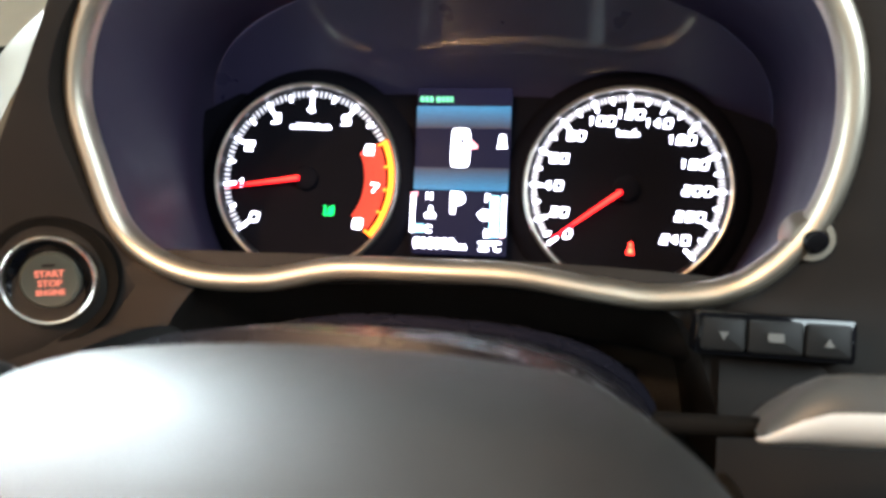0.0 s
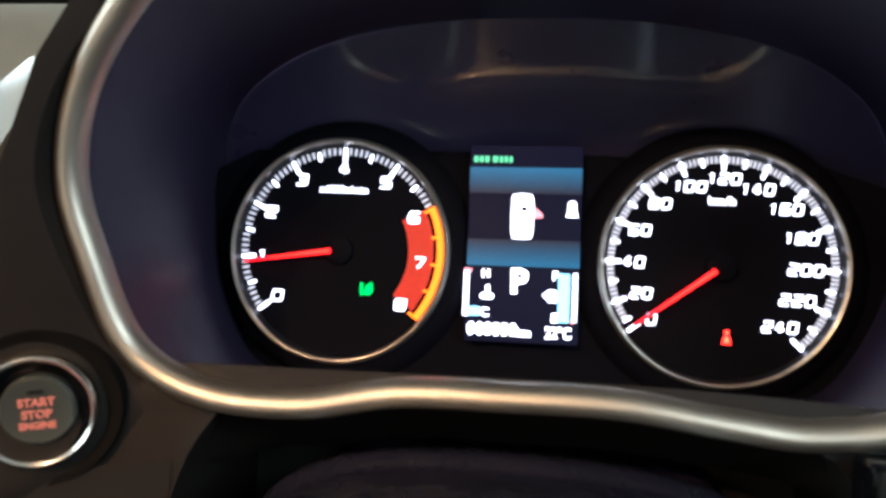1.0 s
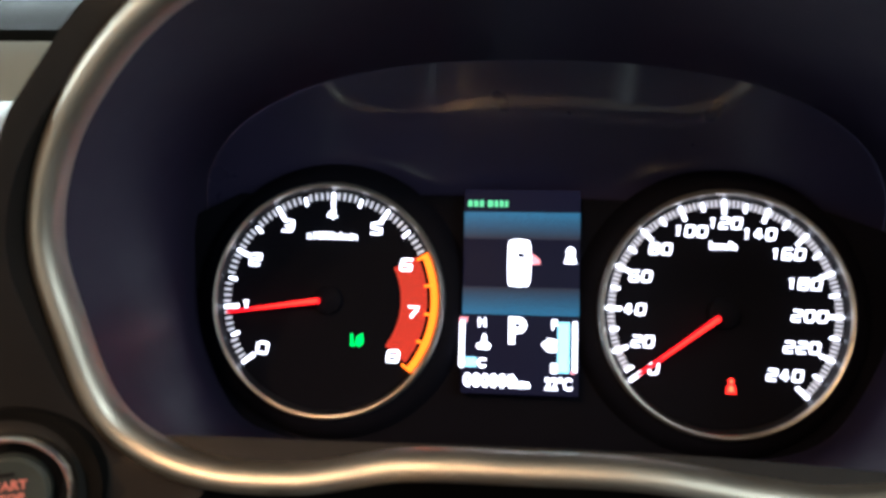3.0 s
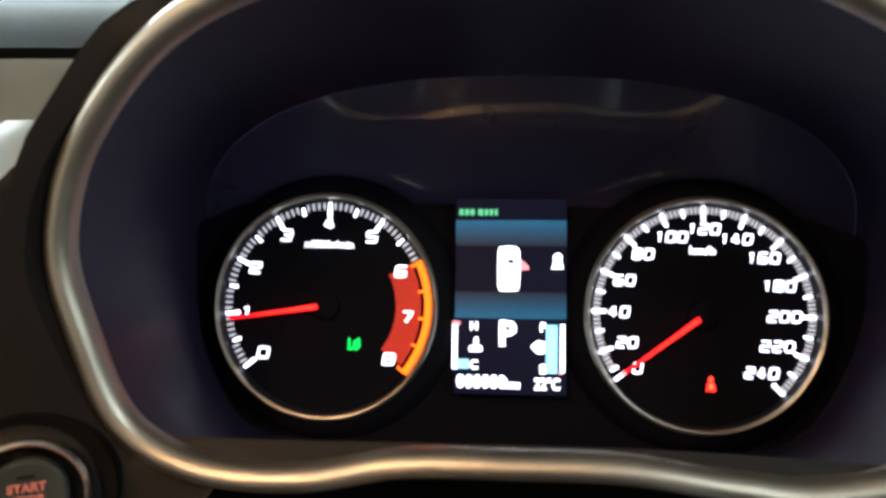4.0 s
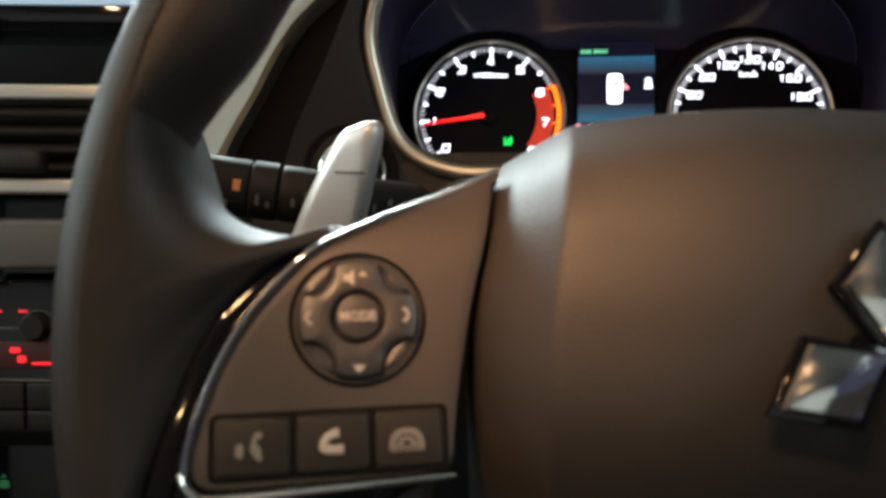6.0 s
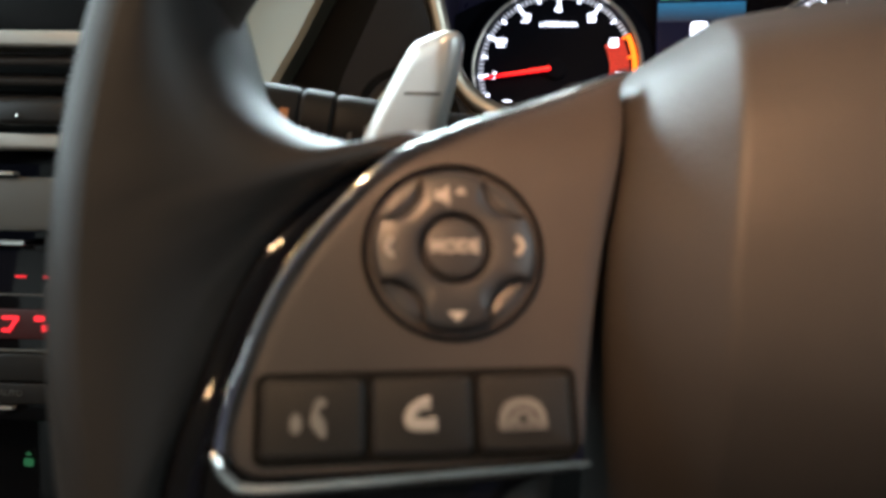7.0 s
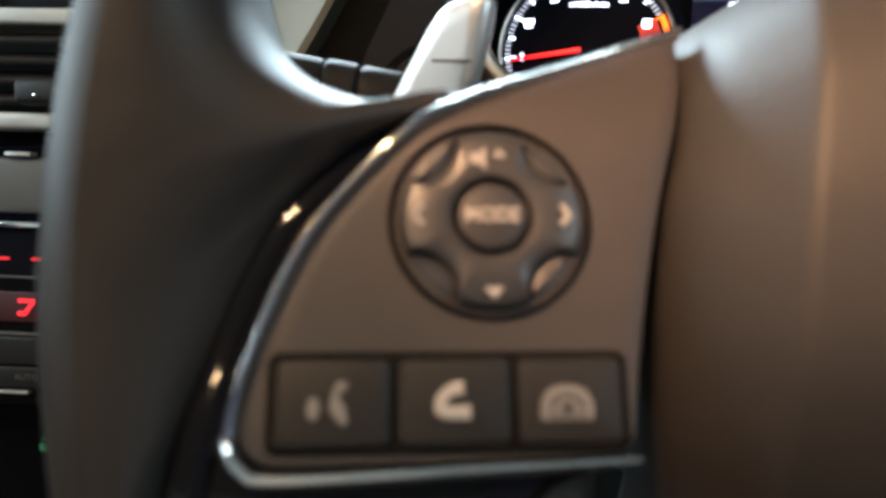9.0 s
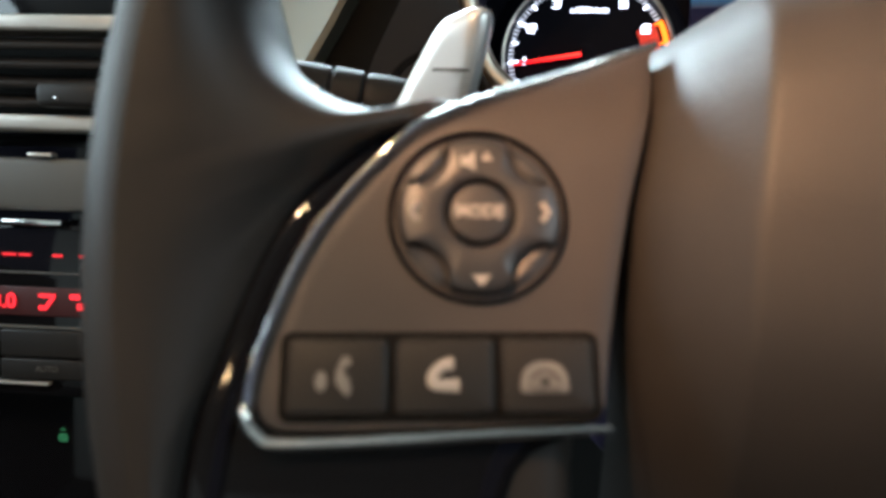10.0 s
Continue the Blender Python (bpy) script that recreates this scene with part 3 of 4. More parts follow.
down.scale, down.location = (1, 1, -1), (0, 0, 2 * at(0, 0.5475)[1])
car = [(0.385, 0.27), (0.40, 0.25), (0.48, 0.244), (0.56, 0.25), (0.58, 0.27), (0.585, 0.36), (0.58, 0.45), (0.56, 0.474), (0.48, 0.478), (0.4, 0.474), (0.385, 0.45), (0.382, 0.36)]
part("car_symbol", flat([at(*q) for q in car], -0.0005, 0.0002), "white", lcd, "white lit outline of a car")
tile("windscreen_mark", 0.47, 0.312, 0.53, 0.335, "lcd", 0.0008, y=-0.0008)
part("door_mark", flat([at(*q) for q in ((0.585, 0.31), (0.66, 0.345), (0.665, 0.365), (0.585, 0.37))], -0.0005, 0.0002), "lcdpink", lcd)
part("occupant_mark", join(flat(circle(0.0021, 14, *at(0.92, 0.302)), -0.0005), flat([at(*q) for q in ((0.865, 0.36), (0.885, 0.32), (0.955, 0.32), (0.975, 0.36))], -0.0005)), "white", lcd)
tile("gauge_bar", -0.02, 0.64, 0.025, 0.875, "white", 0.0006)
tile("hot_mark", -0.02, 0.632, 0.05, 0.652, "lcdpink", y=-0.0008)
tile("cold_bar", 0.03, 0.825, 0.13, 0.872, "lcdcyan")
note("letter", "H", 0.175, 0.657, 0.0052)
note("letter", "C", 0.175, 0.853, 0.0056)
part("oil_mark", join(flat(rounded(0.0062, 0.0028, 0.0012, 3, *at(0.19, 0.77)), -0.0005), flat(rounded(0.002, 0.004, 0.0008, 3, *at(0.195, 0.735)), -0.0005)), "white", lcd)
note("gear_letter", "P", 0.47, 0.697, 0.0155, bold=0.0006)
note("letter", "F", 0.79, 0.66, 0.0056)
note("letter", "E", 0.79, 0.87, 0.0056)
tile("fuel_bar", 0.82, 0.645, 0.92, 0.888, "lcdcyan")
tile("fuel_scale", 0.945, 0.64, 0.985, 0.885, "white", 0.0006)
tile("low_mark", 0.93, 0.875, 0.965, 0.892, "lcdpink", y=-0.0009)
part("pump_mark", flat([at(*q) for q in ((0.68, 0.755), (0.74, 0.725), (0.81, 0.73), (0.81, 0.79), (0.74, 0.79))], -0.0005), "white", lcd)
for k in range(6):
    note("odometer_digit", "0", 0.058 + 0.0745 * k, 0.939, 0.0078, bold=0.0003, wide=0.92)
note("odometer_unit", "km", 0.525, 0.948, 0.0054)
note("temperature", "22°C", 0.83, 0.945, 0.0072, bold=0.0002, wide=0.78)

knob = part("reset_knob", lathe([(0.0001, -0.0125), (0.003, -0.0125), (0.0042, -0.0115), (0.0045, -0.002), (0.0045, 0.006)], 28), "gloss", cluster, "black trip reset knob in a silver boss", pose(0.1465, BEZEL_Y + 0.003, 0.9285))
part("knob_ring", lathe([(0.0048, -0.004), (0.0055, -0.0085), (0.0075, -0.0085), (0.0088, -0.004), (0.009, 0.003)], 32), "bezel", knob)


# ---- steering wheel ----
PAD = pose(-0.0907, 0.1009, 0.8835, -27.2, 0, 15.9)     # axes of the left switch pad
HUB = Vector((0.0255, 0.095, 0.885))
mm = 0.001
wheel = thing("steering_wheel", pose(0, 0, 0), "black leather steering wheel with chrome-edged switch pad", "steering wheel")

RIM_MIDDLE, RIM = Vector((0.0237, 0.091, 0.8915)), pose(0, 0, 0, -17).to_3x3()
RIM_R, RIM_A, RIM_B = 0.1694, 0.0152, 0.0169

def rim_point(a, side=0.0, deep=0.0):
    """A point at the angle a (radians) of the rim, off its middle line."""
    return RIM_MIDDLE + RIM @ Vector((math.cos(a) * (RIM_R + side), deep, math.sin(a) * (RIM_R + side)))


rows = []
for k in range(120):
    a = 2 * math.pi * k / 120
    lift = math.degrees(math.asin(math.sin(a)))     # height over the middle, in degrees
    w = min(1.0, max(0.0, (24 - lift) / 14)) * min(1.0, max(0.0, (40 + lift) / 10))
    flat_in = 1 - 0.9 * w * w * (3 - 2 * w)          # at the spokes the inner half gives way to the shoulder
    rows.append([rim_point(a, x * (flat_in if x < 0 else 1), y) for x, y in ring_profile(RIM_A, RIM_B, 22, 2.15)])
part("rim", grid(rows, True, True), "leather", wheel, "black leather-wrapped rim")


def bend(q):
    """Pad surface rolls away from the driver towards its top."""
    return Vector((q.x, q.y + 13.4 * max(0.0, q.z - 0.012) ** 2, q.z))


SPOKE = [(-62, -95), (-64, -30), (-64, 30), (-62, 48), (-51, 46), (-45, 36), (-40, 26), (-33, 19.5), (-24, 17), (-12, 20.5), (0, 27.5), (20, 36), (37, 45), (27, 10), (17, -45), (12, -95)]
GLOSS = [(-50, -75), (-58, -58), (-58.5, -45), (-55, -33), (-50, -22), (-43, -5), (-33, 8.5), (-21.5, 17), (-9, 22.3), (5, 28.2), (24, 36.8), (39.5, 45.6), (33.5, 25), (25.5, -10), (20, -36), (6, -46), (-6, -75)]
PANEL = [(-35.6, -38.2), (-38.4, -36), (-39.3, -31.5), (-37.4, -23), (-33, -10.5), (-28.3, -2), (-22.4, 5.8), (-14.6, 14), (-7, 19.5), (6, 26), (22, 33.2), (35, 40), (41, 43.8), (39.8, 41), (35, 23), (28.6, 1), (24.1, -20), (22.4, -31), (21.8, -35), (20.2, -37.2), (17, -37.8), (0, -38.2), (-20, -38.6), (-31, -38.7)]
CHROME = [(22, -38.6), (-5, -39.7), (-33, -40.6), (-38.2, -39.2), (-41, -35), (-40.6, -29), (-38.6, -21.5), (-34.6, -10.5), (-29.8, -1.6), (-23.8, 6.4), (-15.6, 15.2), (-9.5, 19.8), (6, 27.2), (22, 34.5), (35, 41.4), (41, 45.2)]
EDGE = [(-48, -66), (-47.5, -50), (-46, -37), (-43, -26.7), (-40, -17.4), (-36.6, -8.6), (-32.3, -0.5), (-26.8, 6.3), (-20, 12.6), (-13, 17)]

def outline(pts, steps=5):
    return [(q.x * mm, q.y * mm) for q in spline([(a, b, 0) for a, b in pts], steps, True)]


def switch_pad(m, side):
    """Spoke of the wheel with gloss plate, pad and chrome strip; the left one carries the keys."""
    flip = Matrix.Diagonal((side, 1, 1, 1))
    put = lambda bm: shifted(bm, m @ flip)
    part("spoke", put(slab(outline(SPOKE), 0.022, 0.007, lambda q: bend(q + Vector((0, 0.0015, 0))), 4)), "leather", wheel, "black leather spoke")
    part("spoke_plate", put(slab(outline(GLOSS), 0.012, 0.003, lambda q: bend(q + Vector((0, -0.0005, 0))), 3)), "gloss", wheel, "glossy black spoke plate")
    pad = part("pad", put(slab(outline(PANEL), 0.008, 0.0012, lambda q: bend(q + Vector((0, -0.0022, 0))), 2)), "pad", wheel, "brown-grey matt switch pad")
    band = [bend(q) for q in spline([(a * mm, 0.0006, b * mm) for a, b in EDGE], 6)]
    part("spoke_plate_edge", put(sweep(band, ring_profile(0.0041, 0.0026, 16), up=Vector((0, -1, 0)), taper=lambda s: min(1.0, 0.3 + 2.2 * (1 - s)))), "gloss", wheel, "rounded glossy black edge of the spoke plate")
    path = [bend(q) for q in spline([(a * mm, -0.0028, b * mm) for a, b in CHROME], 8)]
    path = [q + Vector((0.0009, 0, -0.0006)) if q.z > -0.035 else q for q in path]
    up = Vector((0, -1, 0))
    part("chrome_strip", put(sweep(path, ring_profile(0.00115, 0.0015, 12), up=up, taper=lambda s: min(1, 0.6 + 8 * s, 0.75 + 3.0 * (1 - s)))), "chrome", wheel, "bright chrome edging strip")
    return pad


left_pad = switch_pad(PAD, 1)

def along(chain, n):
    """n points at even steps of length along a smooth curve, in millimetres."""
    fine = [Vector((q.x, q.y)) for q in spline([(u, v, 0) for u, v in chain], 12)]
    run = [0.0]
    for p, q in zip(fine, fine[1:]):
        run.append(run[-1] + (q - p).length)
    out, i = [], 0
    for k in range(n):
        d = run[-1] * k / (n - 1)
        while i < len(run) - 2 and run[i + 1] < d:
            i += 1
        out.append(fine[i].lerp(fine[i + 1], (d - run[i]) / (run[i + 1] - run[i])))
    return out


PLATE_SIDE = [(-51, -95), (-51.5, -70), (-51, -50), (-49.5, -37), (-46.3, -26.7), (-43.2, -17.4), (-39.8, -8.6), (-35.3, 0), (-29.5, 7.7), (-22.3, 14.3), (-15.8, 18.2), (-9, 21.2), (-2, 24)]
ARC = [(-4, 27), (-12, 24.6), (-18, 24.2), (-22.5, 25.2), (-28, 27.4), (-33, 31.4), (-37, 37.5), (-39.6, 45), (-42.5, 55), (-46, 68), (-50, 80)]


def shoulder(m, side):
    """Leather that runs from the rim to the gloss plate, and rolls over to the back along its arched top."""
    inverse = m.inverted()
    ends = [(p, None) for p in along(PLATE_SIDE, 46)]
    arc = along(ARC, 40)
    for k, p in enumerate(arc):
        d = (arc[min(k + 1, 39)] - arc[max(k - 1, 0)]).normalized()
        ends.append((p, Vector((d.y, -d.x))))
    for k in range(len(ends)):
        if ends[k][1] is not None and ends[k][1].y < 0:
            ends[k] = (ends[k][0], -ends[k][1])
    heights = [-95 + 95 * k / 45 for k in range(46)] + [1 + 79 * (k / 39) ** 1.1 for k in range(40)]
    crests = []
    for k in range(400):
        a = math.pi + radians(-40 + 80 * k / 399)
        q = inverse @ rim_point(a if side > 0 else math.pi - a, 0.001, -RIM_B * 0.998)
        crests.append(Vector((q.x * side, q.y, q.z)))
    rows = []
    for (p, nor), height in zip(ends, heights):
        crest = min(crests, key=lambda q: abs(q.z - height * mm))
        end = bend(Vector((p.x * mm, -0.0012 if nor is None else 0.003, p.y * mm)))
        if nor is not None:         # high up the arc runs out on the rim itself
            w = min(1.0, max(0.0, (p.y - 45) / 32))
            end.y += (crest.y + 0.012 - end.y) * w * w * (3 - 2 * w)
        power = 1.55 if nor is None else 1.55 + 1.2 * min(1.0, max(0.0, (height - 4) / 40))
        row = []
        for i in range(21):
            t = i / 20
            q = crest.lerp(end, t)
            q.y = crest.y + (end.y - crest.y) * t ** power - 0.0005 * (1 - t)
            row.append(q)
        for k in range(1, 5):       # the edge goes on to the back
            row.append(row[20] + (Vector((0, 0.0007 * k, 0)) if nor is None else Vector((nor.x * 0.0002 * k, 0.003 * k, nor.y * 0.0002 * k))))
        rows.append(row)
    soft = []
    for k, row in enumerate(rows):      # neighbouring rows flow into each other, least at the edges
        out = []
        for i, q in enumerate(row):
            reach = round(16 * (1 - (min(i, 20) / 20) ** 4) * min(1.0, i / 4))
            near = [rows[min(max(k + j, 0), len(rows) - 1)][i] for j in range(-reach, reach + 1)]
            level = sum((p.y for p in near), 0.0) / len(near)
            out.append(m @ Vector((q.x * side, level, q.z)))
        soft.append(out)
    rows = soft
    skin_part = part("shoulder", grid(rows), "leather", wheel)
    skin_part.data.set_sharp_from_angle(angle=radians(80))


shoulder(PAD, 1)
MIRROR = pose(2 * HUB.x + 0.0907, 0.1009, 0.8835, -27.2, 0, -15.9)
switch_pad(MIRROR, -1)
shoulder(MIRROR, -1)

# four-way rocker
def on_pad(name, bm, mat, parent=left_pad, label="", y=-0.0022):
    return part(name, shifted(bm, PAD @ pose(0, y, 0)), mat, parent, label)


on_pad("rocker_well", lathe([(0.0172, 0.0006), (0.0168, -0.0006), (0.016, -0.0004), (0.0153, 0.0012), (0.0003, 0.0012)], 56), "gloss", label="dark round well of the rocker")
def lobe(a):
    """Outer radius of the rocker: a circle notched by an arc on each diagonal."""
    off = (a - math.pi / 4 + math.pi / 4) % (math.pi / 2) - math.pi / 4
    far, r = 0.0186, 0.0074
    under = r * r - (far * math.sin(off)) ** 2
    return min(0.0152, far * math.cos(off) - math.sqrt(under)) if under > 0 else 0.0152


rows, facets = [], [[], [], [], []]
for k in range(144):
    a = 2 * math.pi * k / 144
    out = lobe(a)
    rows.append([Vector((r * math.cos(a), y, r * math.sin(a))) for r, y in
                 ((0.0064, 0.001), (0.0064, -0.0014), (0.007, -0.0022), (0.0085, -0.0024), (out - 0.0016, -0.0021), (out - 0.0007, -0.0017), (out, -0.0007), (out, 0.001))])
    if out < 0.0149:
        facets[int(a // (math.pi / 2))].append([Vector((r * math.cos(a), y, r * math.sin(a))) for r, y in ((out + 0.0004, 0.001), (out + 0.0006, -0.0004), ((out + 0.0153) / 2, -0.0009), (0.0149, -0.0004), (0.0153, 0.001))])
rocker = on_pad("rocker", grid(rows, closed_u=True), "rocker", label="four-way rocker with pale legends")
for rows in facets:
    part("dip", shifted(grid(rows), PAD @ pose(0, -0.0022, 0)), "rocker", rocker)
on_pad("mode_key", lathe([(0.0001, -0.0024), (0.003, -0.0024), (0.0052, -0.0021), (0.0058, -0.0014), (0.0059, 0.001)], 40), "rocker")
on_pad("mode_legend", letters("MODE", 0.0033, bold=0.0001, wide=0.95), "print", y=-0.0047)
for sx in (-1, 1):
    arrow = spline([(0, 0.0017, 0), (0.0013, 0, 0), (0, -0.0017, 0)], 2)
    bm = sweep([Vector((sx * (q.x + 0.0112), -0.0047, q.y)) for q in arrow], ring_profile(0.0005, 0.0003, 6), up=Vector((0, -1, 0)))
    on_pad("arrow_legend", bm, "print", y=-0.0002)
on_pad("speaker_legend", shifted(join(flat([(-0.0042, 0.0096), (-0.0026, 0.0098), (-0.0010, 0.0082), (-0.0010, 0.0134), (-0.0026, 0.0118), (-0.0042, 0.012)], -0.0045), flat([(0.0004, 0.0112), (0.0032, 0.0112), (0.0018, 0.013)], -0.0045)), Matrix.Translation((0, 0, 0.0012)) @ Matrix.Diagonal((0.8, 1, 0.8, 1))), "print", y=-0.0002)
on_pad("volume_legend", flat([(-0.0017, -0.0118), (0.0017, -0.0118), (0.0, -0.0137)], -0.0045), "print", y=-0.0002)

# row of three keys
KEY_ROW = [(-25.2, 17.6), (-6.6, 17.4), (11.4, 16.4)]
on_pad("key_frame", slab(rounded(0.0562, 0.0157, 0.002, 4, -0.0071, -0.0294), 0.004, 0.0005), "web", label="black frame round three keys", y=-0.0026)
for cx, w in KEY_ROW:
    on_pad("key", slab(rounded(w * mm, 0.0132, 0.0016, 4, cx * mm, -0.0294), 0.004, 0.0009, steps=3), "key", y=-0.0036)
def handset(r, t, a0, a1, wide, cx, cz, turn=0.0):
    arc = [Vector((cx + r * math.cos(radians(a0 + (a1 - a0) * k / 12 + turn)), 0, cz + r * math.sin(radians(a0 + (a1 - a0) * k / 12 + turn)))) for k in range(13)]
    return sweep(arc, ring_profile(t, 0.0002, 8), up=Vector((0, -1, 0)), taper=lambda s: 1.0 + wide * abs(2 * s - 1) ** 3)
arm = spline([(1.3, 0, 1.9), (-0.2, 0, 1.75), (-1.9, 0, 0.5), (-2.3, 0, -1.2), (-1.0, 0, -1.75), (2.3, 0, -1.75)], 5)
on_pad("call_legend", sweep([(q + Vector((-6.5, 0, -29.3))) * mm for q in arm], ring_profile(0.00092, 0.0002, 10), up=Vector((0, -1, 0)), taper=lambda s: 1.0 + 0.2 * abs(2 * s - 1) ** 2), "print", y=-0.0039)
dome = [(0.0107 + 0.0042 * math.copysign(abs(math.cos(radians(a))) ** 0.8, math.cos(radians(a))), -0.0316 + 0.0046 * math.sin(radians(a)) ** 0.8) for a in range(0, 181, 12)] + [(0.0068, -0.0324), (0.0146, -0.0324)]
on_pad("hang_up_legend", flat(dome, -0.0002), "legend", y=-0.0039)
on_pad("hang_up_line", join(handset(0.0026, 0.00024, 14, 166, 0.0, 0.0107, -0.0313), flat(rounded(0.0018, 0.001, 0.0004, 3, 0.0107, -0.0305), -0.0002), flat(rounded(0.006, 0.0003, 0.0001, 2, 0.0107, -0.0317), -0.0002)), "key", y=-0.0042)
# a speaking head with a sound wave
head = [(-0.0246, -0.0262), (-0.0238, -0.0253), (-0.0228, -0.0254), (-0.0222, -0.0262), (-0.0226, -0.0272), (-0.0238, -0.0274), (-0.0238, -0.0285), (-0.0226, -0.03), (-0.0222, -0.033), (-0.0232, -0.0335), (-0.0248, -0.0318), (-0.0256, -0.0303), (-0.0254, -0.0288)]
wave = [(-0.0285 + 0.0012 * math.cos(radians(a)), -0.0304 + 0.0021 * math.sin(radians(a))) for a in range(0, 360, 24)]
small = [[(-0.0253 + (x + 0.0253) * 0.82, -0.0297 + (z + 0.0297) * 0.82) for x, z in chain] for chain in (head, wave)]
on_pad("voice_legend", join(*[flat(chain, -0.0002) for chain in small]), "legend", y=-0.0039)

# airbag cover
profile = spline([(0.14, 0.775), (0.115, 0.8), (0.0965, 0.83), (0.0877, 0.862), (0.0925, 0.888), (0.1, 0.906), (0.1075, 0.918), (0.121, 0.9298), (0.145, 0.9358), (0.17, 0.935), (0.195, 0.929), (0.207, 0.918), (0.212, 0.9)], 6)
rows = []
for q in profile:
    y, z = q.x, q.y
    top = max(0.0, min(1.0, (z - 0.885) / 0.05)) if y < 0.15 else 1.0
    row = []
    for s in sorted([(k - 16) / 16 for k in range(33)] + [0.735, -0.735, 0.766, -0.766]):
        edge = max(0.0, (abs(s) - 0.75) / 0.25)
        half = 0.0885 - 0.0045 * top
        fall = 0.03 * max(0.0, s - 0.42) ** 1.5 * max(0.0, min(1.0, (y - 0.11) / 0.04)) / 0.44
        row.append(Vector((0.0245 + half * s, y + 0.004 * s * s + 0.0165 * edge + 0.05 * max(0, edge - 0.9), z - top * (0.011 * s * s + 0.009 * edge) - fall)))
    rows.append(row)
for r in rows:
    r.insert(0, r[0] + Vector((0.003, 0.03, 0)))
    r.append(r[-1] + Vector((-0.003, 0.03, 0)))
part("airbag_cover", grid(rows), "airbag", wheel, "matt black vinyl airbag cover")
part("hub_core", shifted(lathe([(0.0001, 0.03), (0.07, 0.03), (0.072, 0.06), (0.05, 0.1), (0.03, 0.14), (0.0001, 0.14)], 32), pose(0.0245, 0.09, 0.85, -20)), "web", wheel)

# emblem of three rhombs
emblem = part("emblem", shifted(lathe([(0.0001, 0.002), (0.004, 0.002), (0.004, 0.006), (0.0001, 0.006)], 12), pose(0.0245, 0.088, 0.8865, -24)), "gloss", wheel, "chrome emblem of three rhombs")
def rhomb(a, b, h, dome, n=8):
    """A rhomb standing on its lower tip, with bevelled sides and a gently domed face."""
    bm = bmesh.new()
    grid_points = [[None] * (n + 1) for _ in range(n + 1)]
    for i in range(n + 1):
        for k in range(n + 1):
            p, q = i / n, k / n
            x, z = (p - q) * b, (p + q) * a / 2
            bulge = (1 - (2 * p - 1) ** 2) * (1 - (2 * q - 1) ** 2)
            grid_points[i][k] = bm.verts.new(Vector((x * 0.84, -h - dome * bulge, a / 2 + (z - a / 2) * 0.84)))
    for i in range(n):
        for k in range(n):
            bm.faces.new((grid_points[i][k], grid_points[i + 1][k], grid_points[i + 1][k + 1], grid_points[i][k + 1]))
    border = [grid_points[i][0] for i in range(n)] + [grid_points[n][k] for k in range(n)] + [grid_points[i][n] for i in range(n, 0, -1)] + [grid_points[0][k] for k in range(n, 0, -1)]
    foot = [bm.verts.new(Vector((v.co.x / 0.84, 0, a / 2 + (v.co.z - a / 2) / 0.84))) for v in border]
    for i in range(len(border)):
        k = (i + 1) % len(border)
        bm.faces.new((border[i], border[k], foot[k], foot[i]))
    return bm


for turn in (0, 120, 240):
    seat = pose(0.0278, 0.0872, 0.8862, -25) @ pose(0, 0, 0, 0, turn, 0)
    part("rhomb", shifted(rhomb(0.0275, 0.0099, 0.0026, 0.0016), seat), "emblem", emblem, "domed bright chrome rhomb")
    part("rhomb_recess", shifted(slab([(0, -0.001), (0.0112, 0.01375), (0, 0.0292), (-0.0112, 0.01375)], 0.003, 0.0004), seat @ pose(0, -0.0008, 0)), "gloss", emblem, "black recess round the rhomb")


# ---- behind the wheel ----
shroud = thing("column_shroud", pose(0, 0, 0), "satin black steering column cover", "column cover")
rows = []
for y, z, half in ((0.212, 0.915, 0.078), (0.216, 0.924, 0.082), (0.25, 0.9135, 0.086), (0.29, 0.9, 0.09), (0.322, 0.8885, 0.093), (0.325, 0.889, 0.0935), (0.328, 0.8905, 0.094), (0.334, 0.8895, 0.0942), (0.337, 0.887, 0.094), (0.36, 0.8765, 0.096), (0.364, 0.87, 0.094), (0.41, 0.86, 0.094)):
    row = []
    for k in range(25):
        a = math.pi * (k / 24)
        c, s = math.cos(a), math.sin(a)
        row.append(Vector((0.008 - half * math.copysign(abs(c) ** 0.75, c), y, z - 0.062 + 0.062 * abs(s) ** 0.62)))
    rows.append(row)
part("upper_cover", grid(rows), "shroud", shroud)
part("lower_cover", box(-0.07, 0.085, 0.2, 0.41, 0.78, 0.862, 0.015), "tub", shroud)


